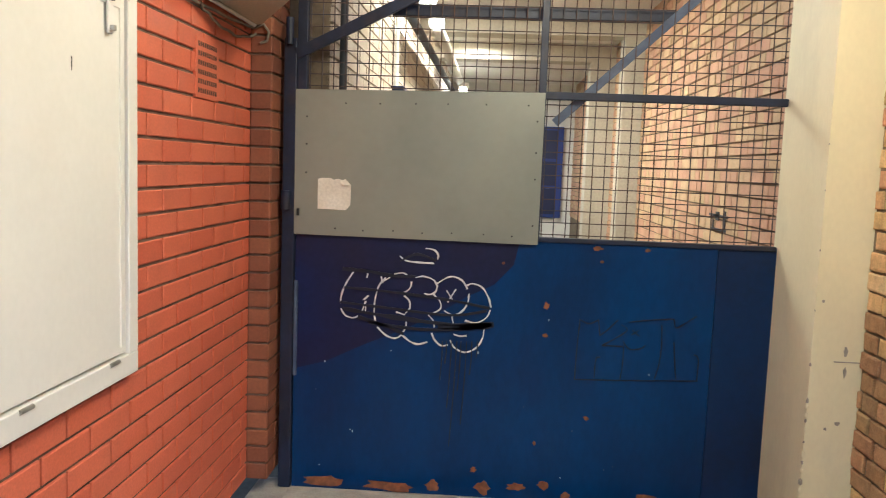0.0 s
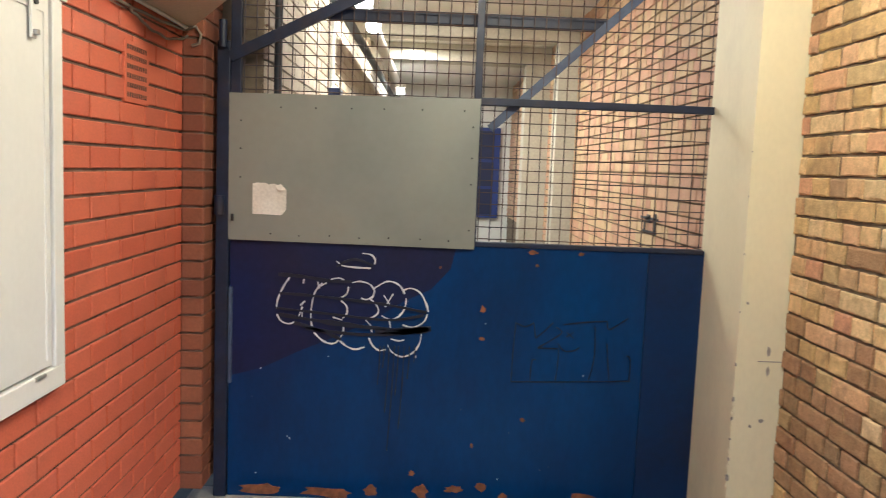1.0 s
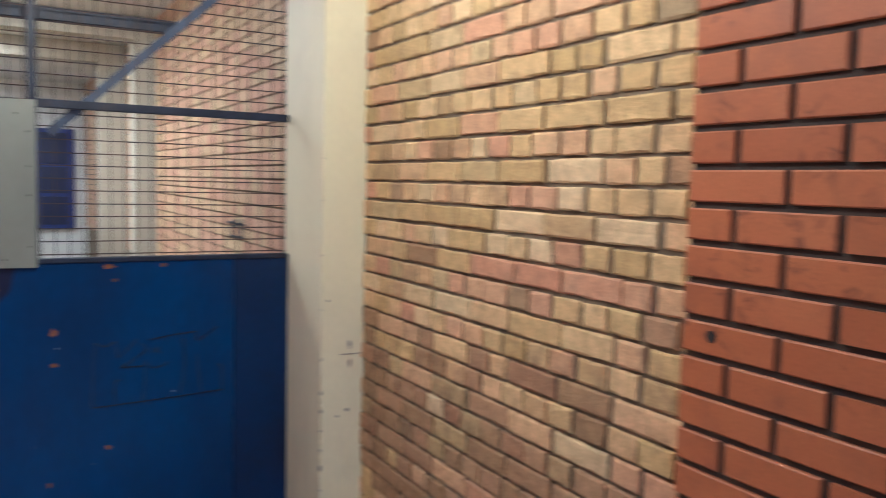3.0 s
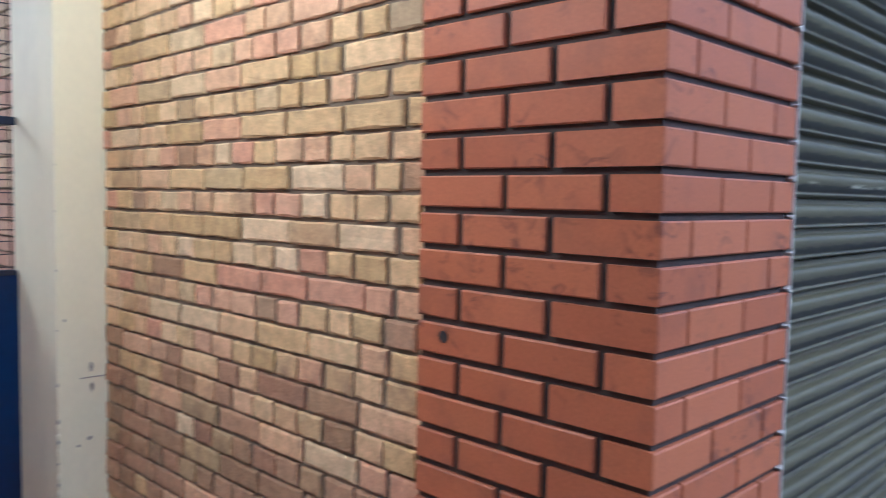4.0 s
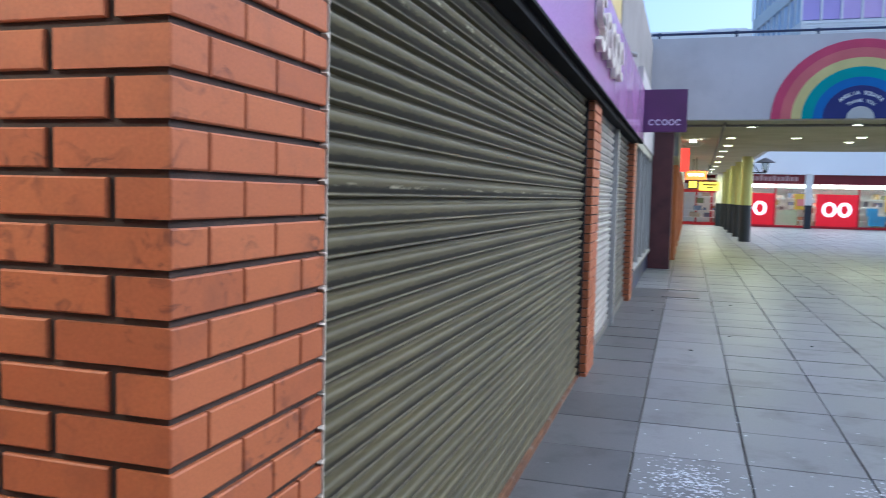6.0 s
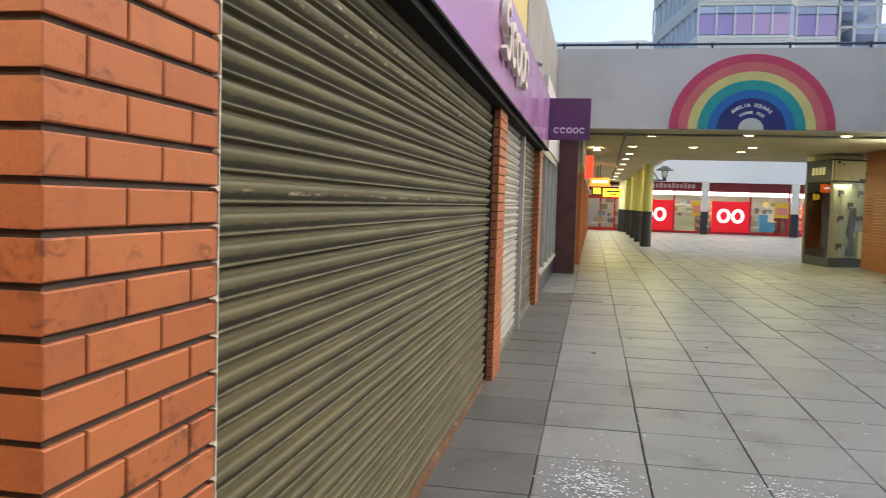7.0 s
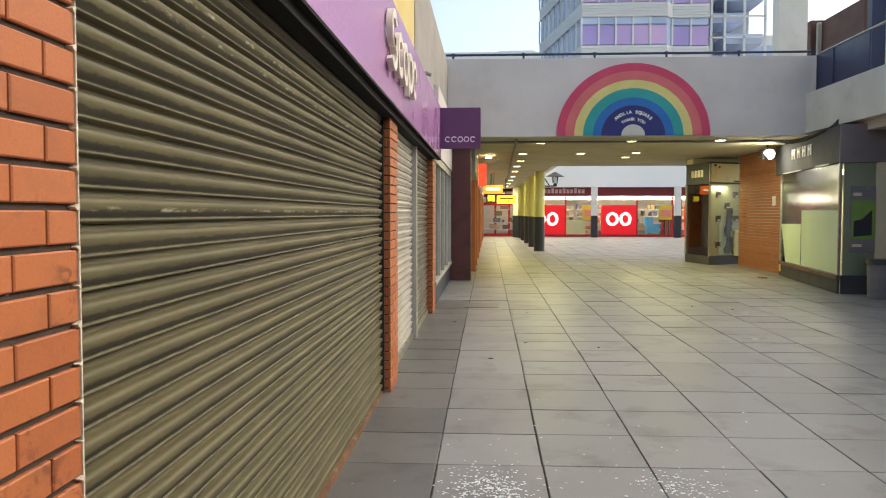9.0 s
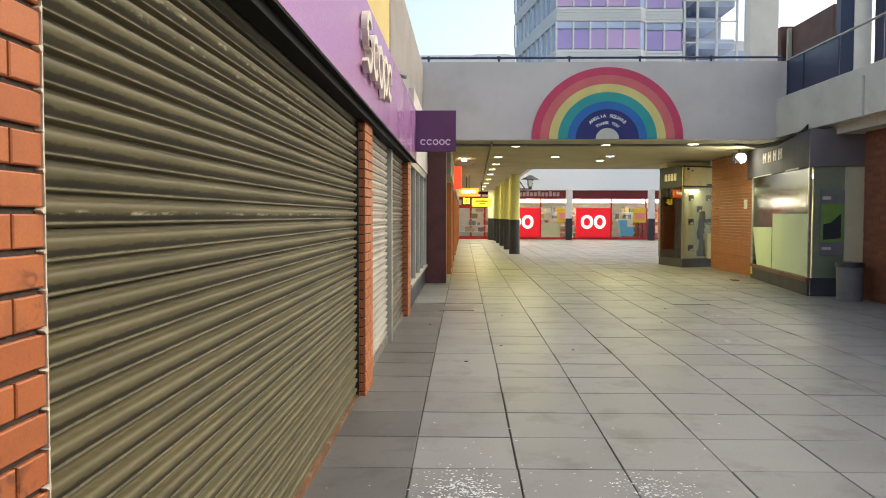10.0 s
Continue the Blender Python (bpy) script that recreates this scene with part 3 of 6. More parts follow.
solid("balcony_edge", boxes((-9, -7.42, 3.06, 15.6, -7.2, 3.85)), BALCONY_RENDER, "beige rendered balcony edge along the upper level", "balcony", "structure")
solid("balcony_deck", boxes((-9, -12, 2.90, 15.6, -7.42, 3.06)), BEIGE_RENDER, "underside of the upper walkway", "balcony", "structure")


# ---- things: passage and gate ----
def smooth_path(points, n=6):
    if len(points) < 3:
        return [tuple(Vector(points[0]).lerp(Vector(points[-1]), i / n)) for i in range(n + 1)]
    p = [Vector(points[0]), *[Vector(q) for q in points], Vector(points[-1])]
    out = []
    for i in range(1, len(p) - 2):
        for k in range(n):
            t = k / n
            a, b, c, d = p[i - 1], p[i], p[i + 1], p[i + 2]
            out.append(tuple(0.5 * (2 * b + (c - a) * t + (2 * a - 5 * b + 4 * c - d) * t * t + (3 * b - a - 3 * c + d) * t ** 3)))
    out.append(tuple(p[-2]))
    return out


gate = thing("gate", "blue sheet-steel gate with welded mesh above, scuffed, rusting foot", "gate", (-1.13, 2.82, -0.09))
part("sheet", boxes((-2.165, 2.81, -0.088, -0.37, 2.83, 1.058), bevel=0.002), GATE_BLUE, gate)
part("sheet", boxes((-0.368, 2.812, -0.088, -0.128, 2.83, 1.066), bevel=0.002), GATE_BLUE_DARK, gate, "darker blue end sheet")
part("top_edge", boxes((-2.165, 2.803, 1.052, -0.135, 2.84, 1.072), bevel=0.003), FRAME_BLUE, gate)
part("post", boxes((-2.222, 2.79, -0.088, -2.168, 2.85, 1.87), bevel=0.004), FRAME_BLUE, gate)
part("hinge", cyl(-2.195, 2.775, 1.84, 1.95, 0.016), FRAME_BLUE, gate)
part("hinge", cyl(-2.205, 2.78, 1.15, 1.23, 0.020), FRAME_BLUE, gate)
part("edge_strip", boxes((-2.166, 2.798, 1.22, -2.135, 2.809, 1.50), bevel=0.002), FRAME_BLUE_PALE, gate, "pale scuffed blue strip")
part("edge_strip", boxes((-2.166, 2.798, 0.42, -2.150, 2.809, 0.84), bevel=0.002), FRAME_BLUE_PALE, gate, "pale scuffed blue strip")
part("rail", boxes((-1.122, 2.795, 1.648, -0.135, 2.825, 1.680), bevel=0.003), FRAME_BLUE, gate)
part("upright", boxes((-1.150, 2.795, 1.062, -1.118, 2.825, 2.55), bevel=0.003), FRAME_BLUE, gate)
part("top_rail", boxes((-1.78, 2.86, 1.985, -0.60, 2.91, 2.035), bevel=0.003), FRAME_BLUE, gate)
part("brace", bar((-2.17, 2.80, 1.805), (-1.20, 2.80, 2.29), 0.045, 0.02), FRAME_BLUE, gate)
part("brace", bar((-1.075, 2.845, 1.555), (-0.24, 2.845, 2.338), 0.036, 0.025), FRAME_BLUE_PALE, gate)
part("stile", boxes((-2.168, 2.80, 1.06, -2.125, 2.835, 2.55), bevel=0.003), FRAME_BLUE, gate)
part("top_rail", boxes((-2.168, 2.80, 2.55, -0.135, 2.84, 2.60), bevel=0.003), FRAME_BLUE, gate)


def mesh_wires():
    bm = bmesh.new()
    x = -2.12
    while x < -0.14:
        rod((x, 2.832, 1.06), (x + random.uniform(-0.003, 0.003), 2.832, 2.56), 0.0024, 5, bm)
        x += 0.0505
    z = 1.085
    while z < 2.55:
        rod((-2.15, 2.837, z), (-0.137, 2.837, z + random.uniform(-0.003, 0.003)), 0.0024, 5, bm)
        z += 0.0495
    return bm


tagged(part("wire_mesh", mesh_wires(), WIRE, gate, "welded square wire mesh"), kind="stuff")
cover = thing("cover_plate", "dull galvanised metal plate screwed over the gate mesh", "metal plate", (-1.64, 2.79, 1.35))
part("sheet", prism([(-2.168, 1.045), (-1.125, 1.040), (-1.122, 1.674), (-2.170, 1.658)], "y", 2.789, 2.793), PLATE, cover)
screw = bpy.data.meshes.new("screw")
bm = bmesh.new()
bmesh.ops.create_cone(bm, cap_ends=True, segments=8, radius1=0.0042, radius2=0.0030, depth=0.004, matrix=pose(0, 0, 0, 90))
bm.to_mesh(screw)
bm.free()
screw.materials.append(BLACK_METAL)
for sx, sz in [(-1.955, 1.605), (-1.81, 1.608), (-1.66, 1.612), (-1.525, 1.615), (-1.365, 1.618), (-1.19, 1.620), (-2.12, 1.545), (-2.12, 1.43), (-2.12, 1.31), (-1.150, 1.555), (-1.150, 1.425), (-1.150, 1.315), (-1.150, 1.12), (-1.99, 1.075), (-1.87, 1.07), (-1.74, 1.075), (-1.615, 1.07), (-1.49, 1.075), (-1.355, 1.075), (-1.235, 1.072)]:
    s = new("screw", screw)
    s.parent = cover
    s.matrix_parent_inverse = cover.matrix_world.inverted()
    s.location = (sx, 2.787, sz)
part("catch", rod((-2.150, 2.783, 1.125), (-2.150, 2.783, 1.155), 0.006), BLACK_METAL, cover)


def torn_sheet():
    bm = bmesh.new()
    outline = [(-2.067, 1.157), (-1.945, 1.155), (-1.926, 1.178), (-1.925, 1.262), (-1.938, 1.275), (-1.950, 1.288)]
    k = 14
    outline += [(-1.950 - 0.117 * i / k, 1.286 + random.uniform(-0.005, 0.004)) for i in range(1, k + 1)]
    vs = [bm.verts.new((x, 2.7868, z)) for x, z in outline]
    bm.faces.new(vs)
    thicken(bm, 0.0014)
    vs = [bm.verts.new(p) for p in ((-1.952, 2.786, 1.284), (-1.925, 2.781, 1.262), (-1.958, 2.776, 1.260), (-1.972, 2.781, 1.279))]
    bm.faces.new(vs)
    return bm


solid("notice_paper", torn_sheet(), PAPER, "blank torn white paper stuck on the metal plate", "paper")


def patch(name, cx, cz, rx, rz, y, material, parent, seed):
    rnd = random.Random(seed)
    bm = bmesh.new()
    vs = []
    for i in range(14):
        a = 2 * math.pi * i / 14
        k = rnd.uniform(0.6, 1.15)
        vs.append(bm.verts.new((cx + rx * k * math.cos(a), y, cz + rz * k * math.sin(a))))
    bm.faces.new(vs)
    thicken(bm, 0.002)
    part(name, bm, material, parent)


for k, (px, pz, ra, rb) in enumerate([(-1.073, 0.779, 0.013, 0.018), (-1.072, 0.651, 0.015, 0.008), (-0.878, 0.294, 0.014, 0.012), (-1.097, 0.172, 0.008, 0.011), (-1.265, 0.956, 0.009, 0.007), (-0.849, 0.979, 0.010, 0.009), (-1.315, -0.045, 0.035, 0.034), (-1.051, -0.015, 0.032, 0.022), (-1.165, -0.030, 0.045, 0.018), (-1.535, -0.045, 0.036, 0.028), (-1.73, -0.062, 0.13, 0.024), (-2.01, -0.055, 0.10, 0.026), (-1.356, 0.036, 0.014, 0.014), (-0.95, -0.06, 0.02, 0.02), (-0.87, 1.035, 0.022, 0.010), (-0.66, 1.035, 0.014, 0.008), (-0.60, -0.05, 0.06, 0.02)]):
    patch("rust_patch", px, pz, ra, rb, 2.8070, RUST, gate, 40 + k)
for k in range(14):
    patch("paint_fleck", random.uniform(-2.1, -0.45), random.uniform(0.0, 0.85), random.uniform(0.001, 0.003), random.uniform(0.0015, 0.006), 2.8065, WHITE_SPRAY if k % 3 else FRAME_BLUE_PALE, gate, 90 + k)


# dark purple-blue area whose lower edge climbs to the right
edge = [(-2.163, 0.45), (-2.02, 0.49), (-1.86, 0.57), (-1.70, 0.64), (-1.54, 0.72), (-1.42, 0.80), (-1.30, 0.86), (-1.22, 0.95), (-1.20, 1.045), (-2.163, 1.045)]
bm = prism(edge, "y", 2.8082, 2.8095)
part("old_paint", bm, DARK_PURPLE, gate, "dark purple-blue area with a slanting lower edge")


def stroke(parent, material, width, y, points):
    ob = part("stroke", ribbon(smooth_path(points), width, y, 0.002), material, parent)
    return ob


tag_white = thing("bubble_graffiti", "white bubble-outline graffiti sprayed on the blue gate", "graffiti", (-1.62, 2.805, 0.74))
tag_black = thing("scribbled_graffiti", "black scribble and drips across the white graffiti", "graffiti", (-1.60, 2.808, 0.70))
tag_dark = thing("line_graffiti", "faint dark marker lines drawn on the gate", "graffiti", (-0.68, 2.808, 0.62))
stroke(tag_white, WHITE_SPRAY, 0.0085, 2.8030, ((-1.906, 0.893), (-1.938, 0.840), (-1.957, 0.790), (-1.962, 0.750)))
stroke(tag_white, WHITE_SPRAY, 0.0085, 2.8030, ((-1.960, 0.728), (-1.941, 0.699), (-1.909, 0.688), (-1.884, 0.696)))
stroke(tag_white, WHITE_SPRAY, 0.0085, 2.8030, ((-1.767, 0.871), (-1.796, 0.833), (-1.811, 0.771), (-1.813, 0.709), (-1.805, 0.672)))
stroke(tag_white, WHITE_SPRAY, 0.0085, 2.8030, ((-1.798, 0.653), (-1.762, 0.620), (-1.725, 0.607), (-1.697, 0.618), (-1.676, 0.653), (-1.672, 0.683)))
stroke(tag_white, WHITE_SPRAY, 0.0085, 2.8030, ((-1.731, 0.887), (-1.693, 0.894), (-1.662, 0.875)))
stroke(tag_white, WHITE_SPRAY, 0.0085, 2.8030, ((-1.655, 0.858), (-1.661, 0.829), (-1.689, 0.808), (-1.724, 0.806)))
stroke(tag_white, WHITE_SPRAY, 0.0085, 2.8030, ((-1.685, 0.796), (-1.661, 0.772), (-1.660, 0.740), (-1.678, 0.719)))
stroke(tag_white, WHITE_SPRAY, 0.0085, 2.8030, ((-1.718, 0.723), (-1.678, 0.712)))
stroke(tag_white, WHITE_SPRAY, 0.0085, 2.8030, ((-1.639, 0.876), (-1.606, 0.883), (-1.564, 0.872), (-1.545, 0.848)))
stroke(tag_white, WHITE_SPRAY, 0.0085, 2.8030, ((-1.543, 0.848), (-1.551, 0.818), (-1.579, 0.805), (-1.599, 0.811)))
stroke(tag_white, WHITE_SPRAY, 0.0085, 2.8030, ((-1.559, 0.808), (-1.528, 0.775), (-1.529, 0.743), (-1.570, 0.719)))
stroke(tag_white, WHITE_SPRAY, 0.0085, 2.8030, ((-1.578, 0.716), (-1.556, 0.692), (-1.550, 0.663)))
stroke(tag_white, WHITE_SPRAY, 0.0085, 2.8030, ((-1.545, 0.855), (-1.489, 0.887), (-1.439, 0.874), (-1.413, 0.836)))
stroke(tag_white, WHITE_SPRAY, 0.0085, 2.8030, ((-1.406, 0.817), (-1.411, 0.774), (-1.437, 0.736), (-1.475, 0.723), (-1.510, 0.738)))
stroke(tag_white, WHITE_SPRAY, 0.0085, 2.8030, ((-1.423, 0.848), (-1.392, 0.861), (-1.350, 0.846), (-1.322, 0.803), (-1.309, 0.761)))
stroke(tag_white, WHITE_SPRAY, 0.0085, 2.8030, ((-1.312, 0.751), (-1.328, 0.716), (-1.371, 0.692), (-1.419, 0.700)))
stroke(tag_white, WHITE_SPRAY, 0.0085, 2.8030, ((-1.476, 0.715), (-1.467, 0.678)))
stroke(tag_white, WHITE_SPRAY, 0.0085, 2.8030, ((-1.689, 0.623), (-1.655, 0.597), (-1.618, 0.586), (-1.578, 0.598)))
stroke(tag_white, WHITE_SPRAY, 0.0085, 2.8030, ((-1.561, 0.638), (-1.547, 0.609), (-1.518, 0.585), (-1.488, 0.589)))
stroke(tag_white, WHITE_SPRAY, 0.0085, 2.8030, ((-1.480, 0.611), (-1.459, 0.578), (-1.414, 0.560), (-1.368, 0.581), (-1.342, 0.622), (-1.335, 0.666)))
stroke(tag_white, WHITE_SPRAY, 0.0085, 2.8030, ((-1.466, 0.637), (-1.436, 0.630), (-1.409, 0.634)))
stroke(tag_white, WHITE_SPRAY, 0.0085, 2.8030, ((-1.503, 0.827), (-1.473, 0.784)))
stroke(tag_white, WHITE_SPRAY, 0.0085, 2.8030, ((-1.463, 0.834), (-1.496, 0.776)))
stroke(tag_white, WHITE_SPRAY, 0.0085, 2.8030, ((-1.708, 0.967), (-1.684, 0.949), (-1.636, 0.943), (-1.561, 0.941)))
stroke(tag_white, WHITE_SPRAY, 0.0085, 2.8030, ((-1.599, 1.004), (-1.564, 1.000), (-1.545, 0.981), (-1.546, 0.959)))
stroke(tag_white, WHITE_SPRAY, 0.0085, 2.8030, ((-1.846, 0.885), (-1.849, 0.865)))
stroke(tag_white, WHITE_SPRAY, 0.0085, 2.8030, ((-1.840, 0.789), (-1.861, 0.769)))
stroke(tag_white, WHITE_SPRAY, 0.0085, 2.8030, ((-1.851, 0.764), (-1.868, 0.714)))
stroke(tag_white, WHITE_SPRAY, 0.0085, 2.8030, ((-1.852, 0.744), (-1.851, 0.710)))
stroke(tag_white, WHITE_SPRAY, 0.0085, 2.8030, ((-1.787, 0.875), (-1.780, 0.846)))
stroke(tag_white, WHITE_SPRAY, 0.0085, 2.8030, ((-1.749, 0.872), (-1.777, 0.856)))
stroke(tag_black, BLACK_SPRAY, 0.0195, 2.8012, ((-1.956, 0.901), (-1.851, 0.895), (-1.726, 0.880), (-1.639, 0.881)))
stroke(tag_black, BLACK_SPRAY, 0.0150, 2.8012, ((-1.949, 0.820), (-1.779, 0.812), (-1.505, 0.788), (-1.316, 0.758)))
stroke(tag_black, BLACK_SPRAY, 0.0150, 2.8012, ((-1.966, 0.755), (-1.732, 0.737), (-1.483, 0.720), (-1.327, 0.746)))
stroke(tag_black, BLACK_SPRAY, 0.0225, 2.8012, ((-1.952, 0.728), (-1.734, 0.700), (-1.484, 0.680), (-1.304, 0.685)))
stroke(tag_black, BLACK_SPRAY, 0.0330, 2.8012, ((-1.535, 0.668), (-1.410, 0.671), (-1.294, 0.688)))
stroke(tag_black, BLACK_SPRAY, 0.0195, 2.8012, ((-1.884, 0.694), (-1.760, 0.659), (-1.682, 0.628)))
stroke(tag_black, BLACK_SPRAY, 0.0150, 2.8012, ((-1.709, 0.943), (-1.635, 0.978), (-1.553, 0.954)))
stroke(tag_black, BLACK_SPRAY, 0.0195, 2.8012, ((-1.835, 0.671), (-1.586, 0.652), (-1.335, 0.674)))
stroke(tag_dark, BLACK_SPRAY, 0.006, 2.8060, ((-0.928, 0.727), (-0.888, 0.711), (-0.850, 0.730)))
stroke(tag_dark, BLACK_SPRAY, 0.006, 2.8060, ((-0.928, 0.727), (-0.935, 0.596), (-0.938, 0.465)))
stroke(tag_dark, BLACK_SPRAY, 0.006, 2.8060, ((-0.938, 0.465), (-0.693, 0.473), (-0.417, 0.486)))
stroke(tag_dark, BLACK_SPRAY, 0.006, 2.8060, ((-0.850, 0.730), (-0.840, 0.662)))
stroke(tag_dark, BLACK_SPRAY, 0.006, 2.8060, ((-0.840, 0.662), (-0.804, 0.693), (-0.767, 0.734)))
stroke(tag_dark, BLACK_SPRAY, 0.006, 2.8060, ((-0.753, 0.714), (-0.727, 0.691), (-0.773, 0.654), (-0.829, 0.620)))
stroke(tag_dark, BLACK_SPRAY, 0.006, 2.8060, ((-0.829, 0.620), (-0.742, 0.619)))
stroke(tag_dark, BLACK_SPRAY, 0.006, 2.8060, ((-0.737, 0.629), (-0.738, 0.542), (-0.745, 0.478)))
stroke(tag_dark, BLACK_SPRAY, 0.006, 2.8060, ((-0.707, 0.672), (-0.676, 0.693)))
stroke(tag_dark, BLACK_SPRAY, 0.006, 2.8060, ((-0.706, 0.692), (-0.675, 0.668)))
stroke(tag_dark, BLACK_SPRAY, 0.006, 2.8060, ((-0.741, 0.641), (-0.712, 0.610), (-0.667, 0.614), (-0.646, 0.630)))
stroke(tag_dark, BLACK_SPRAY, 0.006, 2.8060, ((-0.834, 0.568), (-0.852, 0.558), (-0.855, 0.476)))
stroke(tag_dark, BLACK_SPRAY, 0.006, 2.8060, ((-0.720, 0.726), (-0.632, 0.739), (-0.532, 0.748)))
stroke(tag_dark, BLACK_SPRAY, 0.006, 2.8060, ((-0.532, 0.748), (-0.523, 0.711), (-0.482, 0.735), (-0.441, 0.764)))
stroke(tag_dark, BLACK_SPRAY, 0.006, 2.8060, ((-0.583, 0.721), (-0.579, 0.623), (-0.585, 0.548), (-0.600, 0.486)))
stroke(tag_dark, BLACK_SPRAY, 0.006, 2.8060, ((-0.528, 0.649), (-0.519, 0.563), (-0.510, 0.490)))
stroke(tag_dark, BLACK_SPRAY, 0.006, 2.8060, ((-0.440, 0.599), (-0.421, 0.580), (-0.422, 0.486)))
stroke(tag_black, BLACK_SPRAY, 0.0060, 2.8012, ((-1.512, 0.605), (-1.513, 0.519), (-1.519, 0.432)))
stroke(tag_black, BLACK_SPRAY, 0.0060, 2.8012, ((-1.495, 0.606), (-1.494, 0.557), (-1.499, 0.507)))
stroke(tag_black, BLACK_SPRAY, 0.0060, 2.8012, ((-1.472, 0.607), (-1.476, 0.459), (-1.484, 0.310)))
stroke(tag_black, BLACK_SPRAY, 0.0060, 2.8012, ((-1.450, 0.608), (-1.457, 0.373), (-1.469, 0.138)))
stroke(tag_black, BLACK_SPRAY, 0.0060, 2.8012, ((-1.432, 0.608), (-1.434, 0.497), (-1.441, 0.386)))
stroke(tag_black, BLACK_SPRAY, 0.0060, 2.8012, ((-1.407, 0.609), (-1.412, 0.424), (-1.422, 0.239)))
stroke(tag_black, BLACK_SPRAY, 0.0060, 2.8012, ((-1.385, 0.610), (-1.385, 0.536), (-1.391, 0.462)))
stroke(tag_black, BLACK_SPRAY, 0.0060, 2.8012, ((-1.362, 0.611), (-1.361, 0.574), (-1.365, 0.537)))
# wall cabinet on the red wall
cab = thing("wall_cabinet", "white painted metal cabinet door in a frame, slightly marked", "cabinet", (LX, 1.05, 0.73))
part("frame", boxes((LX - 0.005, 0.45, 0.752, LX + 0.030, 1.572, 0.812), (LX - 0.005, 1.518, 0.812, LX + 0.030, 1.572, 1.775), (LX - 0.005, 0.45, 1.775, LX + 0.036, 1.592, 1.835), bevel=0.003), PANEL_WHITE, cab)
cdoor = part("door", boxes((LX - 0.005, 0.45, 0.820, LX + 0.024, 1.510, 1.768), bevel=0.004), PANEL_WHITE, cab)
part("door_lip", boxes((LX + 0.024, 1.476, 0.84, LX + 0.028, 1.481, 1.735), (LX + 0.024, 0.45, 1.730, LX + 0.028, 1.481, 1.735)), PANEL_WHITE, cdoor)
for hy in (1.03, 1.43):
    part("hinge", rod((LX + 0.030, hy - 0.025, 0.806), (LX + 0.030, hy + 0.025, 0.806), 0.006), STEEL, cdoor)
hasp = part("hasp", boxes((LX + 0.030, 1.395, 1.655, LX + 0.038, 1.423, 1.83), bevel=0.004), PANEL_WHITE, cab, "white painted hasp")
part("staple", cyl(LX + 0.04, 1.409, 1.664, 1.676, 0.010), STEEL, hasp)
part("staple", rod((LX + 0.034, 1.411, 1.745), (LX + 0.044, 1.411, 1.745), 0.009), BLACK_METAL, hasp)
part("scuff", boxes((LX + 0.0242, 1.24, 1.545, LX + 0.0247, 1.244, 1.578)), BLACK_METAL, cdoor)

# air brick
air = thing("air_brick", "perforated red terracotta air brick in the wall", "air vent", (LX, 2.18, 1.66))
bm = boxes((LX - 0.02, 2.070, 1.556, LX + 0.004, 2.288, 1.760), bevel=0.002)
part("body", bm, RED_ALLEY, air)
hole = bpy.data.meshes.new("vent_hole")
bm = boxes((0, -0.0055, -0.008, 0.0018, 0.0055, 0.008))
bm.to_mesh(hole)
bm.free()
hole.materials.append(DARK_MORTAR)
for r in range(6):
    for c in range(9):
        o = new("vent_hole", hole)
        o.parent = air
        o.matrix_parent_inverse = air.matrix_world.inverted()
        o.location = (LX + 0.0035, 2.092 + c * 0.0205, 1.582 + r * 0.031)


def cable(name, points, r, material, label, category):
    cu = bpy.data.curves.new(name, "CURVE")
    cu.dimensions, cu.bevel_depth, cu.bevel_resolution = "3D", r, 2
    sp = cu.splines.new("POLY")
    sp.points.add(len(points) - 1)
    for q, p in zip(sp.points, points):
        q.co = (*p, 1)
    cu.materials.append(material)
    dg = bpy.context.evaluated_depsgraph_get()
    tmp = bpy.data.objects.new("tmp", cu)
    me = bpy.data.meshes.new_from_object(tmp)
    bpy.data.objects.remove(tmp)
    return tagged(new(name, me), label, category)


def sag(a, b, drop, n=12, seed=0, wob=0.01):
    rnd = random.Random(seed)
    a, b = Vector(a), Vector(b)
    return [tuple(a.lerp(b, i / n) + Vector((rnd.uniform(0, wob), 0, -drop * 4 * (i / n) * (1 - i / n) + rnd.uniform(-wob, wob) * 0.3))) for i in range(n + 1)]


cable("wall_cable", sag((LX + 0.012, 1.2, 1.875), (LX + 0.012, 2.66, 1.885), 0.02, 16, 1), 0.006, CABLE, "dusty cable clipped along the wall top", "cable")
cable("wall_cable", sag((LX + 0.016, 2.05, 1.86), (LX + 0.016, 2.67, 1.86), 0.045, 16, 2), 0.005, CABLE, "dusty loose cable sagging along the wall top", "cable")
cable("wall_conduit", [(LX + 0.02, 1.0, 1.893), (LX + 0.02, 2.67, 1.893)], 0.007, PANEL_WHITE, "cream conduit under the soffit", "conduit")
cable("wall_cable", [(LX + 0.02, 2.66, 1.885), (LX + 0.055, 2.668, 1.90), (LX + 0.075, 2.67, 1.87), (LX + 0.068, 2.67, 1.835), (LX + 0.04, 2.67, 1.825)], 0.006, CABLE, "dusty cable looped at the pier", "cable")

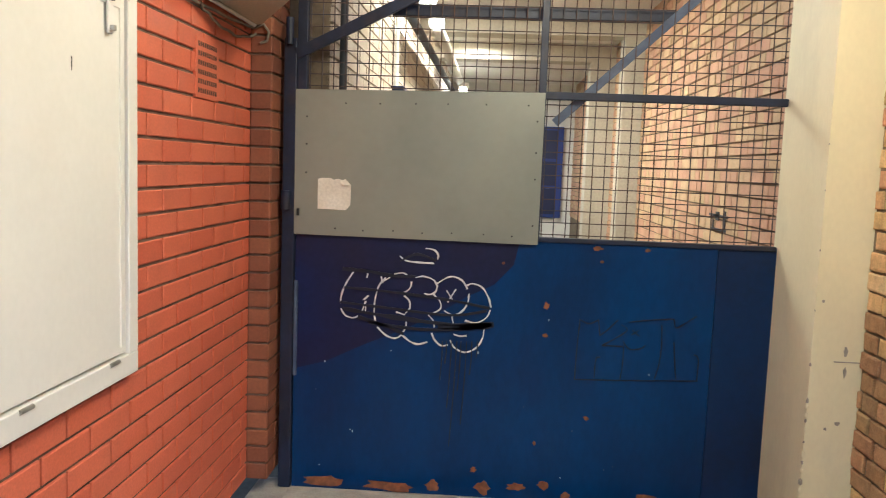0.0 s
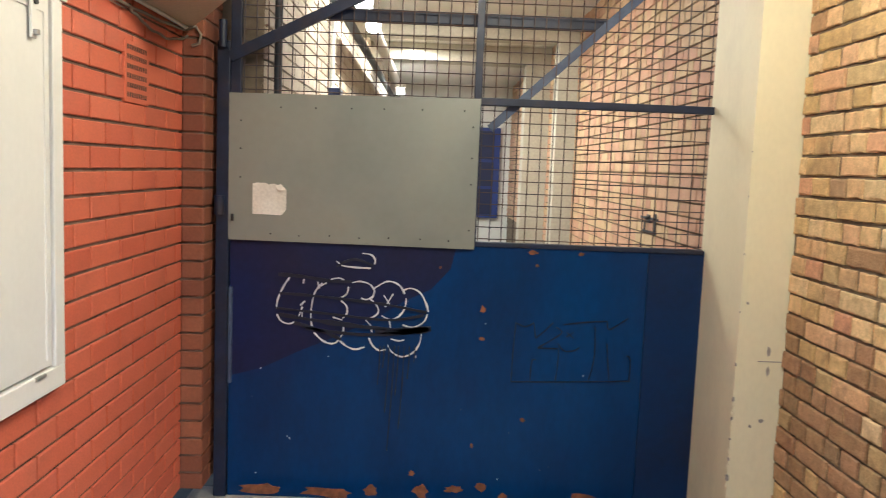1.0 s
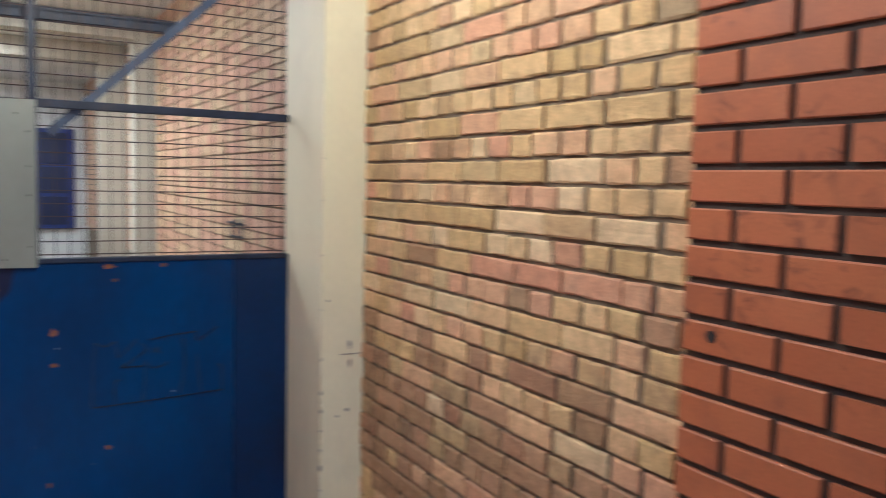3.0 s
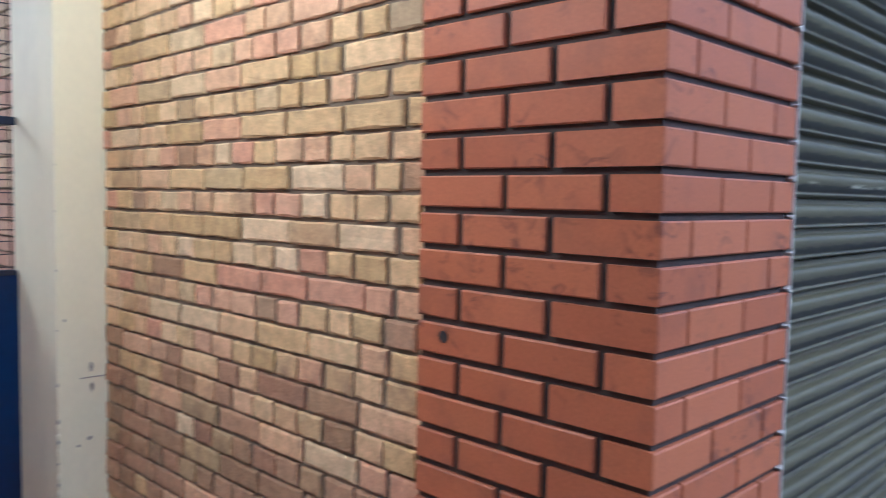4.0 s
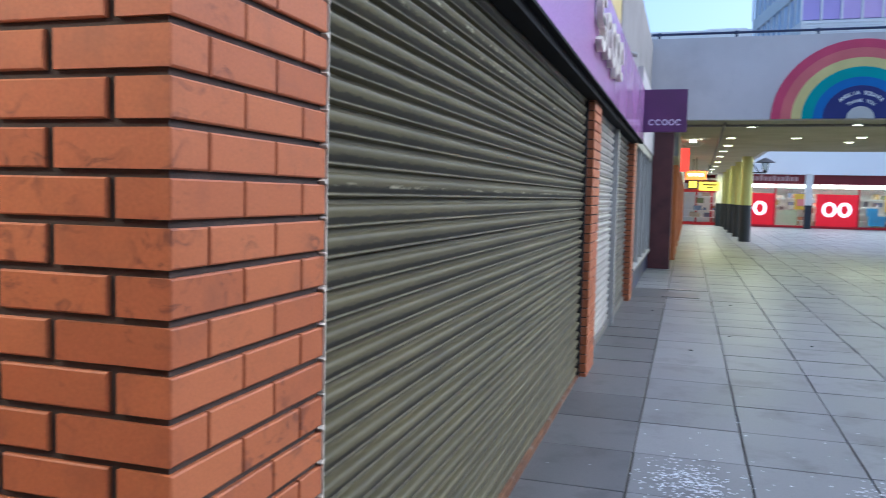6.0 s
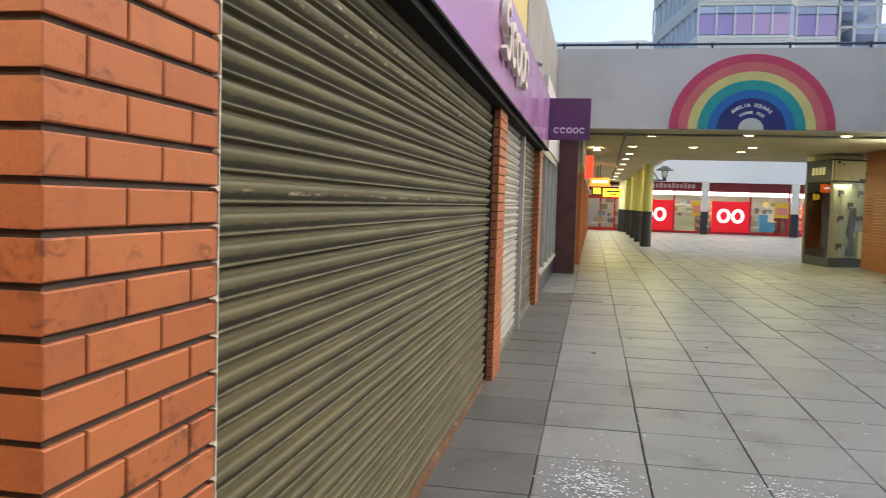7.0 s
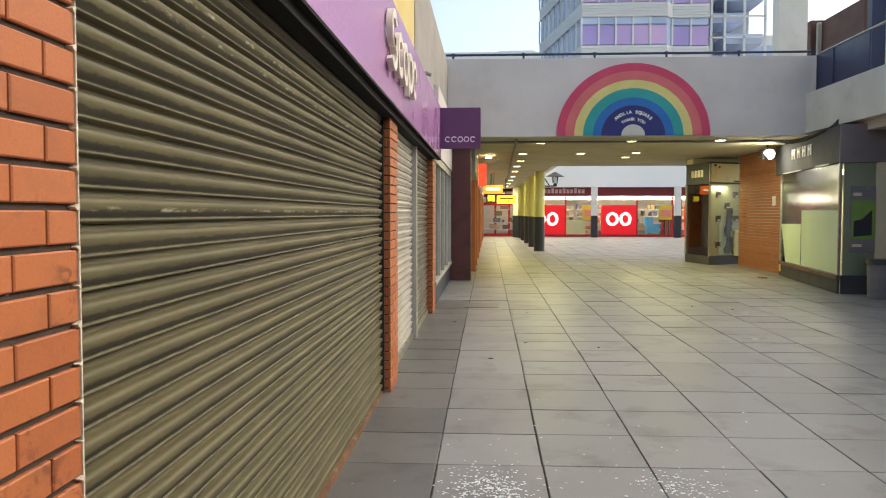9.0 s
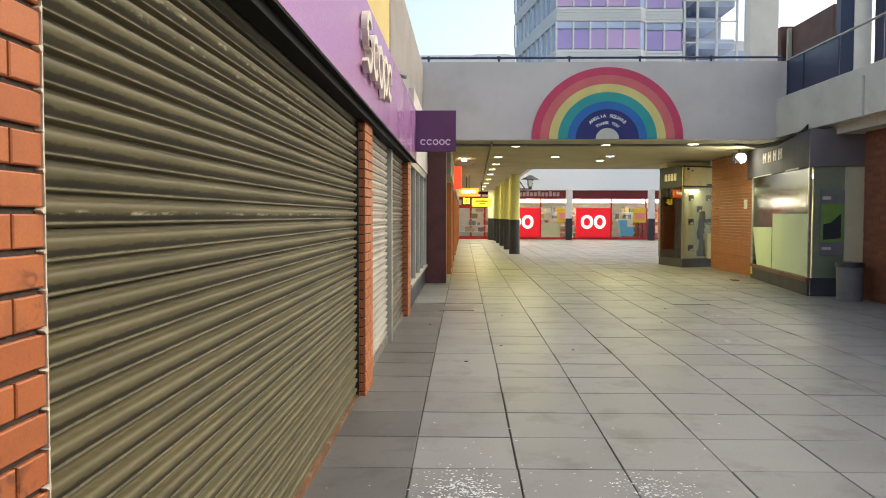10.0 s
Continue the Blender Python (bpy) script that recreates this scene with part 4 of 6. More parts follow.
# corridor fittings behind the gate
for fy in (4.2, 4.95, 9.7):
    lampx = thing("corridor_lamp", "lit bulkhead lamp on a conduit run", "lamp", (-1.75, fy, 2.3), "lamps along the corridor")
    bm = bmesh.new()
    bmesh.ops.create_icosphere(bm, subdivisions=2, radius=0.055, matrix=Matrix.Translation((-1.75, fy, 2.325)))
    part("bulb", bm, LAMP_WARM, lampx, smooth=True)
    part("housing", cyl(-1.75, fy, 2.37, 2.42, 0.07), PANEL_WHITE, lampx)
cable("corridor_conduit", [(-1.80, 3.3, 2.42), (-1.80, 12.9, 2.45)], 0.05, WHITE_WALL, "thick white pipe along the corridor", "pipe")
cable("corridor_conduit", [(-1.93, 3.3, 2.36), (-1.93, 12.9, 2.40)], 0.035, DARK_BASE, "dark pipe along the corridor", "pipe")
cable("rain_pipe", [(-2.02, 3.05, 1.0), (-2.02, 3.05, 2.75)], 0.018, DARK_BASE, "dark pipe on the corridor wall", "pipe")
solid("junction_box", boxes((-2.06, 5.0, 1.80, -1.97, 5.2, 1.90), bevel=0.005), NAVY, "small dark blue junction box", "junction box")
cable("box_conduit", [(-2.04, 5.1, 1.88), (-2.04, 5.1, 2.7)], 0.02, WHITE_WALL, "white conduit up the wall", "conduit")
cwin = thing("corridor_window", "blue framed window with dark glazing at the corridor end", "window", (-0.7, 12.98, 0.56))
part("frame", boxes((-1.15, 12.93, 0.56, -0.17, 12.999, 2.08), bevel=0.004), BLUE_DOOR, cwin)
for za, zb in ((0.62, 1.05), (1.10, 1.50), (1.55, 2.02)):
    part("glazing", boxes((-1.08, 12.918, za, -0.70, 12.932, zb)), NAVY, cwin)
    part("glazing", boxes((-0.64, 12.918, za, -0.27, 12.932, zb)), NAVY, cwin)
solid("wall_tag", boxes((-0.004, 4.02, 1.05, 0.0, 4.06, 1.16), (-0.004, 3.98, 1.12, 0.0, 4.36, 1.135), (-0.004, 4.15, 1.10, 0.0, 4.22, 1.15), (-0.004, 3.99, 1.04, 0.0, 4.3, 1.055), (-0.004, 4.25, 1.055, 0.0, 4.28, 1.10)), BLACK_SPRAY, "small black marker scrawl on the corridor bricks", "graffiti")
# passage floor edge
solid("passage_floor", boxes((-2.33, 0.6, -0.119, 0.0, 2.9, -0.09)), BARE_CONCRETE, "dusty concrete floor of the passage", "floor", "structure")
solid("threshold", boxes((-2.15, 2.48, -0.09, -0.30, 2.70, -0.045), bevel=0.006), BARE_CONCRETE, "pale concrete threshold in front of the gate", "threshold")


# chips and marks on the pillar
def chips():
    rnd = random.Random(5)
    k = 0
    z = 0.02
    while z < 1.55:
        s = rnd.uniform(0.004, 0.011) * (1.3 if z < 0.6 else 0.8)
        bm = bmesh.new()
        bmesh.ops.create_icosphere(bm, subdivisions=1, radius=s)
        for v in bm.verts:
            v.co = Vector((v.co.x * 0.55, v.co.y * 0.55, v.co.z * rnd.uniform(0.6, 1.4))) + Vector((-0.170, 2.280, z))
        part("chip", bm, BARE_CONCRETE if k % 3 == 0 else CREAM, pillar)
        z += rnd.uniform(0.012, 0.035) * (1.0 if z < 0.6 else 3.0)
        k += 1


chips()
for mx, mz, a, b in ((-0.145, 0.932, 0.006, 0.006), (-0.052, 0.755, 0.007, 0.022), (-0.05, 0.68, 0.006, 0.02), (-0.061, 0.493, 0.010, 0.007), (-0.10, 0.47, 0.006, 0.006)):
    patch("mark", mx, mz, a, b, 2.2775, BARE_CONCRETE, pillar, int(mz * 1000))
part("crack", boxes((-0.09, 2.2785, 0.715, 0.0, 2.2795, 0.719)), BARE_CONCRETE, pillar)
solid("ceiling_lamp", boxes((-1.25, 1.07, 2.66, -0.75, 1.33, 2.715), bevel=0.01), PANEL_WHITE, "white lamp housing under the passage ceiling", "lamp")
# screw hole in the corner pier
part("drill_hole", rod((-0.0525, 0.480, 1.112), (-0.0490, 0.480, 1.112), 0.0125, 16), BLACK_METAL, pier_east, "dark drilled hole")


# ---- things: the mall ----
SLAT_PROFILE = [(0.007, 0.0), (0.004, 0.0040), (-0.0085, 0.0050), (-0.0118, 0.0064), (-0.0128, 0.0085), (-0.0116, 0.0106), (-0.0080, 0.0122), (-0.0072, 0.0140), (-0.0105, 0.0180), (-0.0140, 0.0230), (-0.0174, 0.0290), (-0.0200, 0.0350), (-0.0217, 0.0410), (-0.0222, 0.0470), (-0.0212, 0.0520), (-0.0185, 0.0556), (-0.0135, 0.0580), (-0.0060, 0.0594), (0.0020, 0.0604), (0.0060, 0.0640), (0.007, 0.0750)]


def shutter(name, x0, x1, y, top, material, label, pitch=0.075, first=0.0635, foot=STEEL, foot_label="plain bottom rail", floor=0.0, worn=(), worn_material=None):
    t = thing(name, label, "roller shutter", ((x0 + x1) / 2, y, 0), "shop shutters")
    k = pitch / 0.075
    n = len(SLAT_PROFILE)
    kinds = []
    for m in (material, worn_material or material):
        me = bpy.data.meshes.new("slat")
        me.from_pydata([(x, y + p[0], p[1] * k) for x in (x0, x1) for p in SLAT_PROFILE], [], [(i, n + i, n + i + 1, i + 1) for i in range(n - 1)])
        me.materials.append(m)
        me.shade_smooth()
        me.update()
        kinds.append(me)
    z, row = first, 0
    while z < top - 0.01:
        ob = new("slat", kinds[row in worn])
        ob.parent = t
        ob.matrix_parent_inverse = t.matrix_world.inverted()
        ob.location = (0, random.uniform(-0.001, 0.001), z)
        ob.rotation_euler = (random.uniform(-0.02, 0.02), 0, 0)
        z, row = z + pitch, row + 1
    part("bottom_rail", boxes((x0, y - 0.030, floor, x1, y + 0.01, first), bevel=0.004), foot, t, foot_label)
    return t


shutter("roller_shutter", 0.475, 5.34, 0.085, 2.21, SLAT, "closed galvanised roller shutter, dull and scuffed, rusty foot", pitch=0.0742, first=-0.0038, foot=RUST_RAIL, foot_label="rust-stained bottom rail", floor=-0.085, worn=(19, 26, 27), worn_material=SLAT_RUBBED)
shutter("roller_shutter", 5.885, 8.02, 0.10, 2.20, SLAT_WHITE, "closed white roller shutter beside a brick pier", floor=-0.014)
shutter("roller_shutter", 8.13, 10.27, 0.10, 2.20, SLAT_DARK, "closed dark grey roller shutter next to a white one")
solid("guide_rail", boxes((8.03, 0.03, 0, 8.12, 0.12, 2.2), bevel=0.004), SLAT_WHITE, "pale metal guide rail between two shutters", "guide rail")
solid("guide_rail", boxes((0.475, 0.02, -0.085, 0.480, 0.10, 2.2)), BLACK_METAL, "thin dark guide rail beside the corner pier", "guide rail")
solid("guide_rail", boxes((5.325, 0.05, -0.03, 5.351, 0.12, 2.2)), BLACK_METAL, "dark guide rail beside the middle pier", "guide rail")
sbox = thing("shutter_box", "black shutter boxes in a row under the fascia", "shutter box", (5.4, 0.1, 2.12))
for a, b in ((0.475, 5.35), (5.353, 8.07), (8.073, 10.27)):
    part("housing", boxes((a, -0.03, 2.208, b, 0.28, 2.268), bevel=0.004), DEEP_BLACK, sbox)
    part("lip", boxes((a, -0.036, 2.194, b, 0.06, 2.207), bevel=0.002), DEEP_BLACK, sbox)
fascia = thing("shop_fascia", "glossy purple shop fascia with raised cream shapes", "shop fascia", (5.8, -0.05, 2.27))
part("panel", boxes((0.10, -0.06, 2.27, 5.6, 0.05, 3.05), bevel=0.006), PURPLE, fascia)
part("panel", boxes((5.605, -0.06, 2.27, 11.25, 0.05, 3.05), bevel=0.006), PURPLE, fascia)
part("edge_trim", boxes((0.10, -0.066, 2.250, 11.25, 0.05, 2.268)), DEEP_BLACK, fascia)


def loop_shape(axis, c, rw, rh, tube, depth, a0=0, a1=360):
    """A plain raised ring or hook, lying in the plane across y or x."""
    bm = bmesh.new()
    n = 28
    vs = []
    for i in range(n + 1):
        a = radians(a0 + (a1 - a0) * i / n)
        row = []
        for k, w in ((1, 0), (1, depth), (-1, depth), (-1, 0)):
            u, z = (rw + k * tube) * math.cos(a), (rh + k * tube) * math.sin(a)
            row.append(bm.verts.new((c[0] + u, c[1] - w, c[2] + z) if axis == "y" else (c[0] - w, c[1] - u, c[2] + z)))
        vs.append(row)
    for i in range(n):
        for k in range(4):
            bm.faces.new((vs[i][k], vs[i + 1][k], vs[i + 1][(k + 1) % 4], vs[i][(k + 1) % 4]))
    for e in (vs[0], vs[-1]):
        bm.faces.new(e)
    bmesh.ops.remove_doubles(bm, verts=bm.verts, dist=0.0002)
    return bm


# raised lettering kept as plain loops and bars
for lx, w, h, lo, hi in ((4.72, 0.13, 0.10, 20, 300), (4.72, 0.13, 0.09, -150, 120), (5.12, 0.15, 0.14, 40, 320), (5.50, 0.15, 0.14, 0, 360), (5.90, 0.15, 0.14, -150, 150), (6.28, 0.15, 0.14, 0, 310)):
    lz = 2.66 + (0.10 if (lo, hi) == (20, 300) else -0.08 if (lo, hi) == (-150, 120) else -0.02)
    part("raised_loop", loop_shape("y", (lx, -0.072, lz), w, h, 0.032, 0.045, lo, hi), CREAM_LETTER, fascia, "raised cream shape")
part("raised_bar", boxes((5.73, -0.117, 2.42, 5.79, -0.072, 2.76), bevel=0.006), CREAM_LETTER, fascia, "raised cream shape")
sign = thing("projecting_sign", "deep purple projecting shop sign with pale plain shapes", "sign", (11.04, -0.35, 2.4))
part("panel", boxes((11.0, -0.67, 2.405, 11.08, -0.06, 3.02), bevel=0.006), DEEP_PURPLE, sign)
for k in range(5):
    yy = -0.175 - 0.094 * k
    part("pale_shape", loop_shape("x", (10.999, yy, 2.545), 0.034, 0.036, 0.009, 0.004, 30 if k in (0, 1, 4) else 0, 320 if k in (0, 1, 4) else 360), LILAC_LETTER, sign, "pale lilac ring")
solid("maroon_column", boxes((15.9, -0.416, 0, 16.35, 0.10, 3.02), bevel=0.01), MAROON, "dark maroon painted column under the bridge", "column")
solid("wall_spout", rod((9.6, 0.06, 3.30), (9.6, -0.03, 3.27), 0.03), STEEL, "short metal spout on the upper wall", "pipe")

# shop window past the far pier
win = thing("window_1", "shop window with pale frames over a blue panel", "window", (13.3, 0.05, 0), kind="structure")
part("panel", boxes((10.80, 0.02, 0.02, 15.86, 0.12, 0.36), bevel=0.004), NAVY, win)
part("window_sill", boxes((10.80, -0.02, 0.36, 15.86, 0.12, 0.41), bevel=0.004), SLAT_WHITE, win)
for fx in (10.82, 12.05, 13.3, 14.55, 15.78):
    part("window_frame", boxes((fx - 0.03, 0.0, 0.41, fx + 0.03, 0.10, 2.20), bevel=0.004), SLAT_WHITE, win)
part("window_frame", boxes((10.80, 0.0, 2.20, 15.86, 0.10, 2.32), bevel=0.004), SLAT_WHITE, win)
for fx in (10.85, 12.08, 13.33, 14.58):
    g = part("pane", boxes((fx, 0.045, 0.41, fx + 1.17, 0.055, 2.20)), DIM_GLASS, win)
    g.visible_shadow = False
solid("wall_lintel", boxes((11.26, -0.02, 2.32, 15.9, 0.30, 3.40)), GREY_RENDER, "grey rendered lintel over the shop window", "wall", "structure")

# rainbow mural
mural = thing("rainbow_mural", "painted rainbow board with white words on the bridge", "mural", (15.58, -3.75, 3.03))
radii = (1.56, 1.39, 1.20, 1.02, 0.82, 0.65, 0.24, 0.0)
for k in range(7):
    bm = bmesh.new()
    out, inn = arc(0, 0, radii[k], radii[k] * 0.945, 0, 180, 48), arc(0, 0, radii[k + 1], radii[k + 1] * 0.945, 0, 180, 48)
    o = [bm.verts.new((15.575, -3.75 - p[0], 3.03 + p[1])) for p in out]
    q = [bm.verts.new((15.575, -3.75 - p[0], 3.03 + p[1])) for p in inn] if radii[k + 1] else None
    tip = None if q else bm.verts.new((15.575, -3.75, 3.03))
    for i in range(48):
        bm.faces.new((o[i], o[i + 1], q[i + 1], q[i]) if q else (o[i], o[i + 1], tip))
    ret = bmesh.ops.extrude_face_region(bm, geom=bm.faces[:])
    bmesh.ops.translate(bm, verts=[g for g in ret["geom"] if isinstance(g, bmesh.types.BMVert)], vec=(0.022, 0, 0))
    part("band", bm, BAND[k], mural)


def letters_on_arc(word, radius, size, step):
    n = len(word)
    for i, ch in enumerate(word):
        if ch == " ":
            continue
        a = ((n - 1) / 2 - i) * step
        cu = bpy.data.curves.new("letter", "FONT")
        cu.body, cu.size, cu.align_x, cu.extrude, cu.offset = ch, size, "CENTER", 0.002, 0.004
        tmp = bpy.data.objects.new("tmp", cu)
        scene.collection.objects.link(tmp)
        me = bpy.data.meshes.new_from_object(tmp.evaluated_get(bpy.context.evaluated_depsgraph_get()))
        bpy.data.objects.remove(tmp)
        me.materials.append(WHITE_LETTER)
        ob = new("letter", me)
        ob.parent = mural
        ob.matrix_parent_inverse = mural.matrix_world.inverted()
        ob.matrix_basis = Matrix.Translation((15.570, -3.75 + radius * math.sin(radians(a)), 3.03 + 0.945 * radius * math.cos(radians(a)))) @ pose(0, 0, 0, 90, 0, -90) @ pose(0, 0, 0, 0, 0, a)


letters_on_arc("ANGLIA SQUARE", 0.475, 0.092, 7.3)
letters_on_arc("THANK YOU", 0.325, 0.080, 9.2)

# bridge rail
rail = thing("bridge_rail", "dark blue tubular rail on the bridge parapet", "railing", (15.7, -3.6, 4.62))
part("handrail", rod((15.7, 0.1, 4.72), (15.7, -7.4, 4.72), 0.025), NAVY, rail)
for k in range(6):
    yy = -0.05 - 1.46 * k
    part("post", cyl(15.7, yy, 4.62, 4.72, 0.022), NAVY, rail)
    part("clamp", cyl(15.7, yy, 4.69, 4.75, 0.038), NAVY, rail)

cable("soffit_conduit", [(16.0, -1.38, 2.985), (40.0, -1.72, 2.985)], 0.03, UPPER_GREY, "grey conduit along the soffit", "conduit")
cable("soffit_conduit", [(16.6, -0.3, 2.99), (16.6, -7.2, 2.99)], 0.025, UPPER_GREY, "grey conduit across the soffit", "conduit")
# soffit downlights
dl = thing("downlight", "round lit downlight in the soffit", "ceiling light", (0, 0, 0), "downlights under the bridge")
part("ring", cyl(0, 0, -0.025, 0.0, 0.125), PANEL_WHITE, dl)
part("lens", cyl(0, 0, -0.035, -0.024, 0.098), LAMP_YELLOW, dl)
spots = [(16.85, -1.95), (16.62, -3.9), (16.4, -5.75), (18.65, -0.3), (20.1, -1.7), (20.1, -3.2), (19.9, -4.6), (23.0, -1.75), (21.5, -4.61), (25.7, -1.74), (28.9, -1.78), (33.0, -1.83), (37.0, -1.85), (41.0, -1.85), (45.0, -1.85)]
for k, (x, y) in enumerate(spots):
    if k:
        copy_thing(dl, pose(x, y, 3.02))
dl.matrix_basis = pose(*spots[0], 3.02)


# kiosk with charcoal fascia, turned a little to the mall
def kiosk():
    K = pose(13.5, -7.05, 0, 0, 0, math.degrees(math.atan2(-0.57, 4.45)))
    t = new("kiosk_shop")
    t.matrix_world = K
    bpy.context.view_layer.update()
    tagged(t, "corner shop unit with charcoal fascia and filmed glass", "shop unit")
    def sub(name, bm, material, label="", parent=None):
        ob = part(name, bm, material, None, label)
        ob.parent = parent or t
        return ob
    sub("fascia", boxes((-0.02, -0.02, 2.33, 4.9, 0.06, 3.0), bevel=0.008), FASCIA_GREY)
    sub("side_fascia", boxes((-0.06, -0.95, 2.33, -0.021, 0.06, 3.0), bevel=0.006), MAUVE_PANEL, "dull mauve side fascia")
    sub("fascia_trim", boxes((0.6, 0.061, 2.325, 1.5, 0.07, 2.355)), COLUMN_CREAM)
    sub("fascia_trim", boxes((2.6, 0.061, 2.325, 4.2, 0.07, 2.345)), SLAT_WHITE)
    for k in range(4):
        x = 1.92 + 0.43 * k
        sub("pale_bar", boxes((x - 0.13, 0.061, 2.60, x - 0.05, 0.075, 2.82), (x + 0.05, 0.061, 2.60, x + 0.13, 0.075, 2.82), (x - 0.05, 0.061, 2.70, x + 0.05, 0.075, 2.76)), CREAM_LETTER, "pale block shape")
    sub("plinth", boxes((0.0, 0.0, 0.0, 4.45, 0.05, 0.25), bevel=0.006), FASCIA_GREY)
    sub("plinth_rail", boxes((-0.01, 0.0, 0.25, 4.46, 0.07, 0.33), bevel=0.006), TIMBER, "brown bottom rail")
    for x in (0.0, 4.42):
        sub("mullion", boxes((x - 0.02, 0.0, 0.33, x + 0.03, 0.05, 2.33), bevel=0.004), STEEL)
    for a, b in ((0.03, 4.40),):
        g = sub("pane", boxes((a, 0.018, 0.33, b, 0.024, 2.33)), DIM_GLASS)
        g.visible_shadow = False
    sub("film", prism([(0.03, 0.34), (0.03, 1.49), (2.59, 1.50), (2.59, 0.34)], "y", 0.026, 0.028), FROST, "frosted window film")
    sub("film", prism([(2.66, 0.34), (2.66, 1.21), (4.38, 1.19), (3.95, 0.34)], "y", 0.026, 0.028), FROST, "frosted window film")
    sub("floor", boxes((0, -1.9, 0.01, 4.4, -0.01, 0.03)), BEIGE_RENDER)
    sub("back_wall", boxes((0, -2.0, 0, 4.45, -1.92, 3.0)), BEIGE_RENDER)
    sub("roof", boxes((-0.02, -2.0, 2.36, 4.5, -0.03, 2.44)), BEIGE_RENDER)
    sub("inner_partition", boxes((0.02, -1.32, 0.03, 4.4, -1.25, 2.34)), BEIGE_RENDER)
    sub("inner_pillar", boxes((2.45, -1.24, 0.03, 2.75, -1.0, 2.34)), TIMBER, "brown pillar behind the glass")
    # two pale boards added for the warm reflected strips in the glass
    sub("leaflet_rack", boxes((0.7, -1.24, 1.15, 1.9, -1.16, 1.95), bevel=0.01), CREAM_LETTER, "pale board behind the glass")
    sub("leaflet_rack", boxes((3.0, -1.24, 1.15, 4.0, -1.16, 1.95), bevel=0.01), CREAM_LETTER, "pale board behind the glass")
    sub("side_board", boxes((-0.003, -0.56, 0.0, 0.03, -0.03, 2.36)), COLUMN_CREAM, "dull cream board behind the side glass")
    sub("end_wall", boxes((4.36, -1.95, 0.03, 4.40, -0.02, 2.35)), BEIGE_RENDER)
    # glowing strip added to brighten the inside
    sub("interior_light", boxes((1.6, -1.0, 2.28, 3.6, -0.8, 2.33)), STRIP_LIGHT, "added glowing strip")
    sub("side_pane", boxes((-0.01, -0.55, 0.33, -0.004, -0.02, 2.33)), GLASS).visible_shadow = False
    sub("poster_frame", boxes((-0.0215, -0.555, 0.74, -0.012, -0.14, 1.92), bevel=0.002), BIN_GREY, "grey poster frame")
    sub("poster", boxes((-0.0255, -0.55, 0.98, -0.0216, -0.16, 1.66)), POSTER_GREEN, "green poster with a dark shape")
    sub("poster_shape", prism([(-0.50, 1.05), (-0.20, 1.02), (-0.20, 1.30), (-0.33, 1.33), (-0.50, 1.50)], "x", -0.029, -0.0256), DARK_BASE)
    sub("poster_bar", boxes((-0.0245, -0.32, 1.74, -0.0216, -0.18, 1.80)), CREAM_LETTER)
    sub("poster_bar", boxes((-0.0245, -0.34, 0.84, -0.0216, -0.18, 0.89)), CREAM_LETTER)
    sub("pilaster", boxes((-0.03, -0.95, 0, 0.1, -0.56, 2.33), bevel=0.006), COLUMN_CREAM)
    sub("side_plinth", boxes((-0.02, -0.56, 0, -0.005, 0.0, 0.33)), FASCIA_GREY)
    sub("sticker", boxes((4.18, 0.071, 0.10, 4.34, 0.074, 0.27)), NEON_STICKER, "yellow warning sticker")


kiosk()

# shutter wall and floodlight between kiosk and display case
sw = thing("slatted_wall", "orange brown slatted wall beside the display case", "wall panel", (19.6, -7.70, 0))
for k in range(40):
    part("board", boxes((18.05, -7.76, 0.01 + k * 0.075, 21.35, -7.690 + 0.004 * (k % 2), 0.075 + k * 0.075)), ORANGE_SLAT, sw)
solid("wall_notice", boxes((18.55, -7.690, 1.62, 18.75, -7.674, 1.85)), WHITE_LETTER, "small white notice on the slatted wall", "notice")
fl = thing("floodlight", "lit white floodlight on a bracket", "lamp", (17.9, -7.2, 2.8))
part("head", boxes((17.78, -7.40, 2.68, 17.98, -7.10, 2.92), bevel=0.02), BLACK_METAL, fl)
part("lens", rod((17.779, -7.25, 2.80), (17.750, -7.24, 2.79), 0.115, 20), LAMP_WHITE, fl)
part("bracket", rod((17.9, -7.25, 2.9), (17.9, -7.25, 3.02), 0.02), BLACK_METAL, fl)


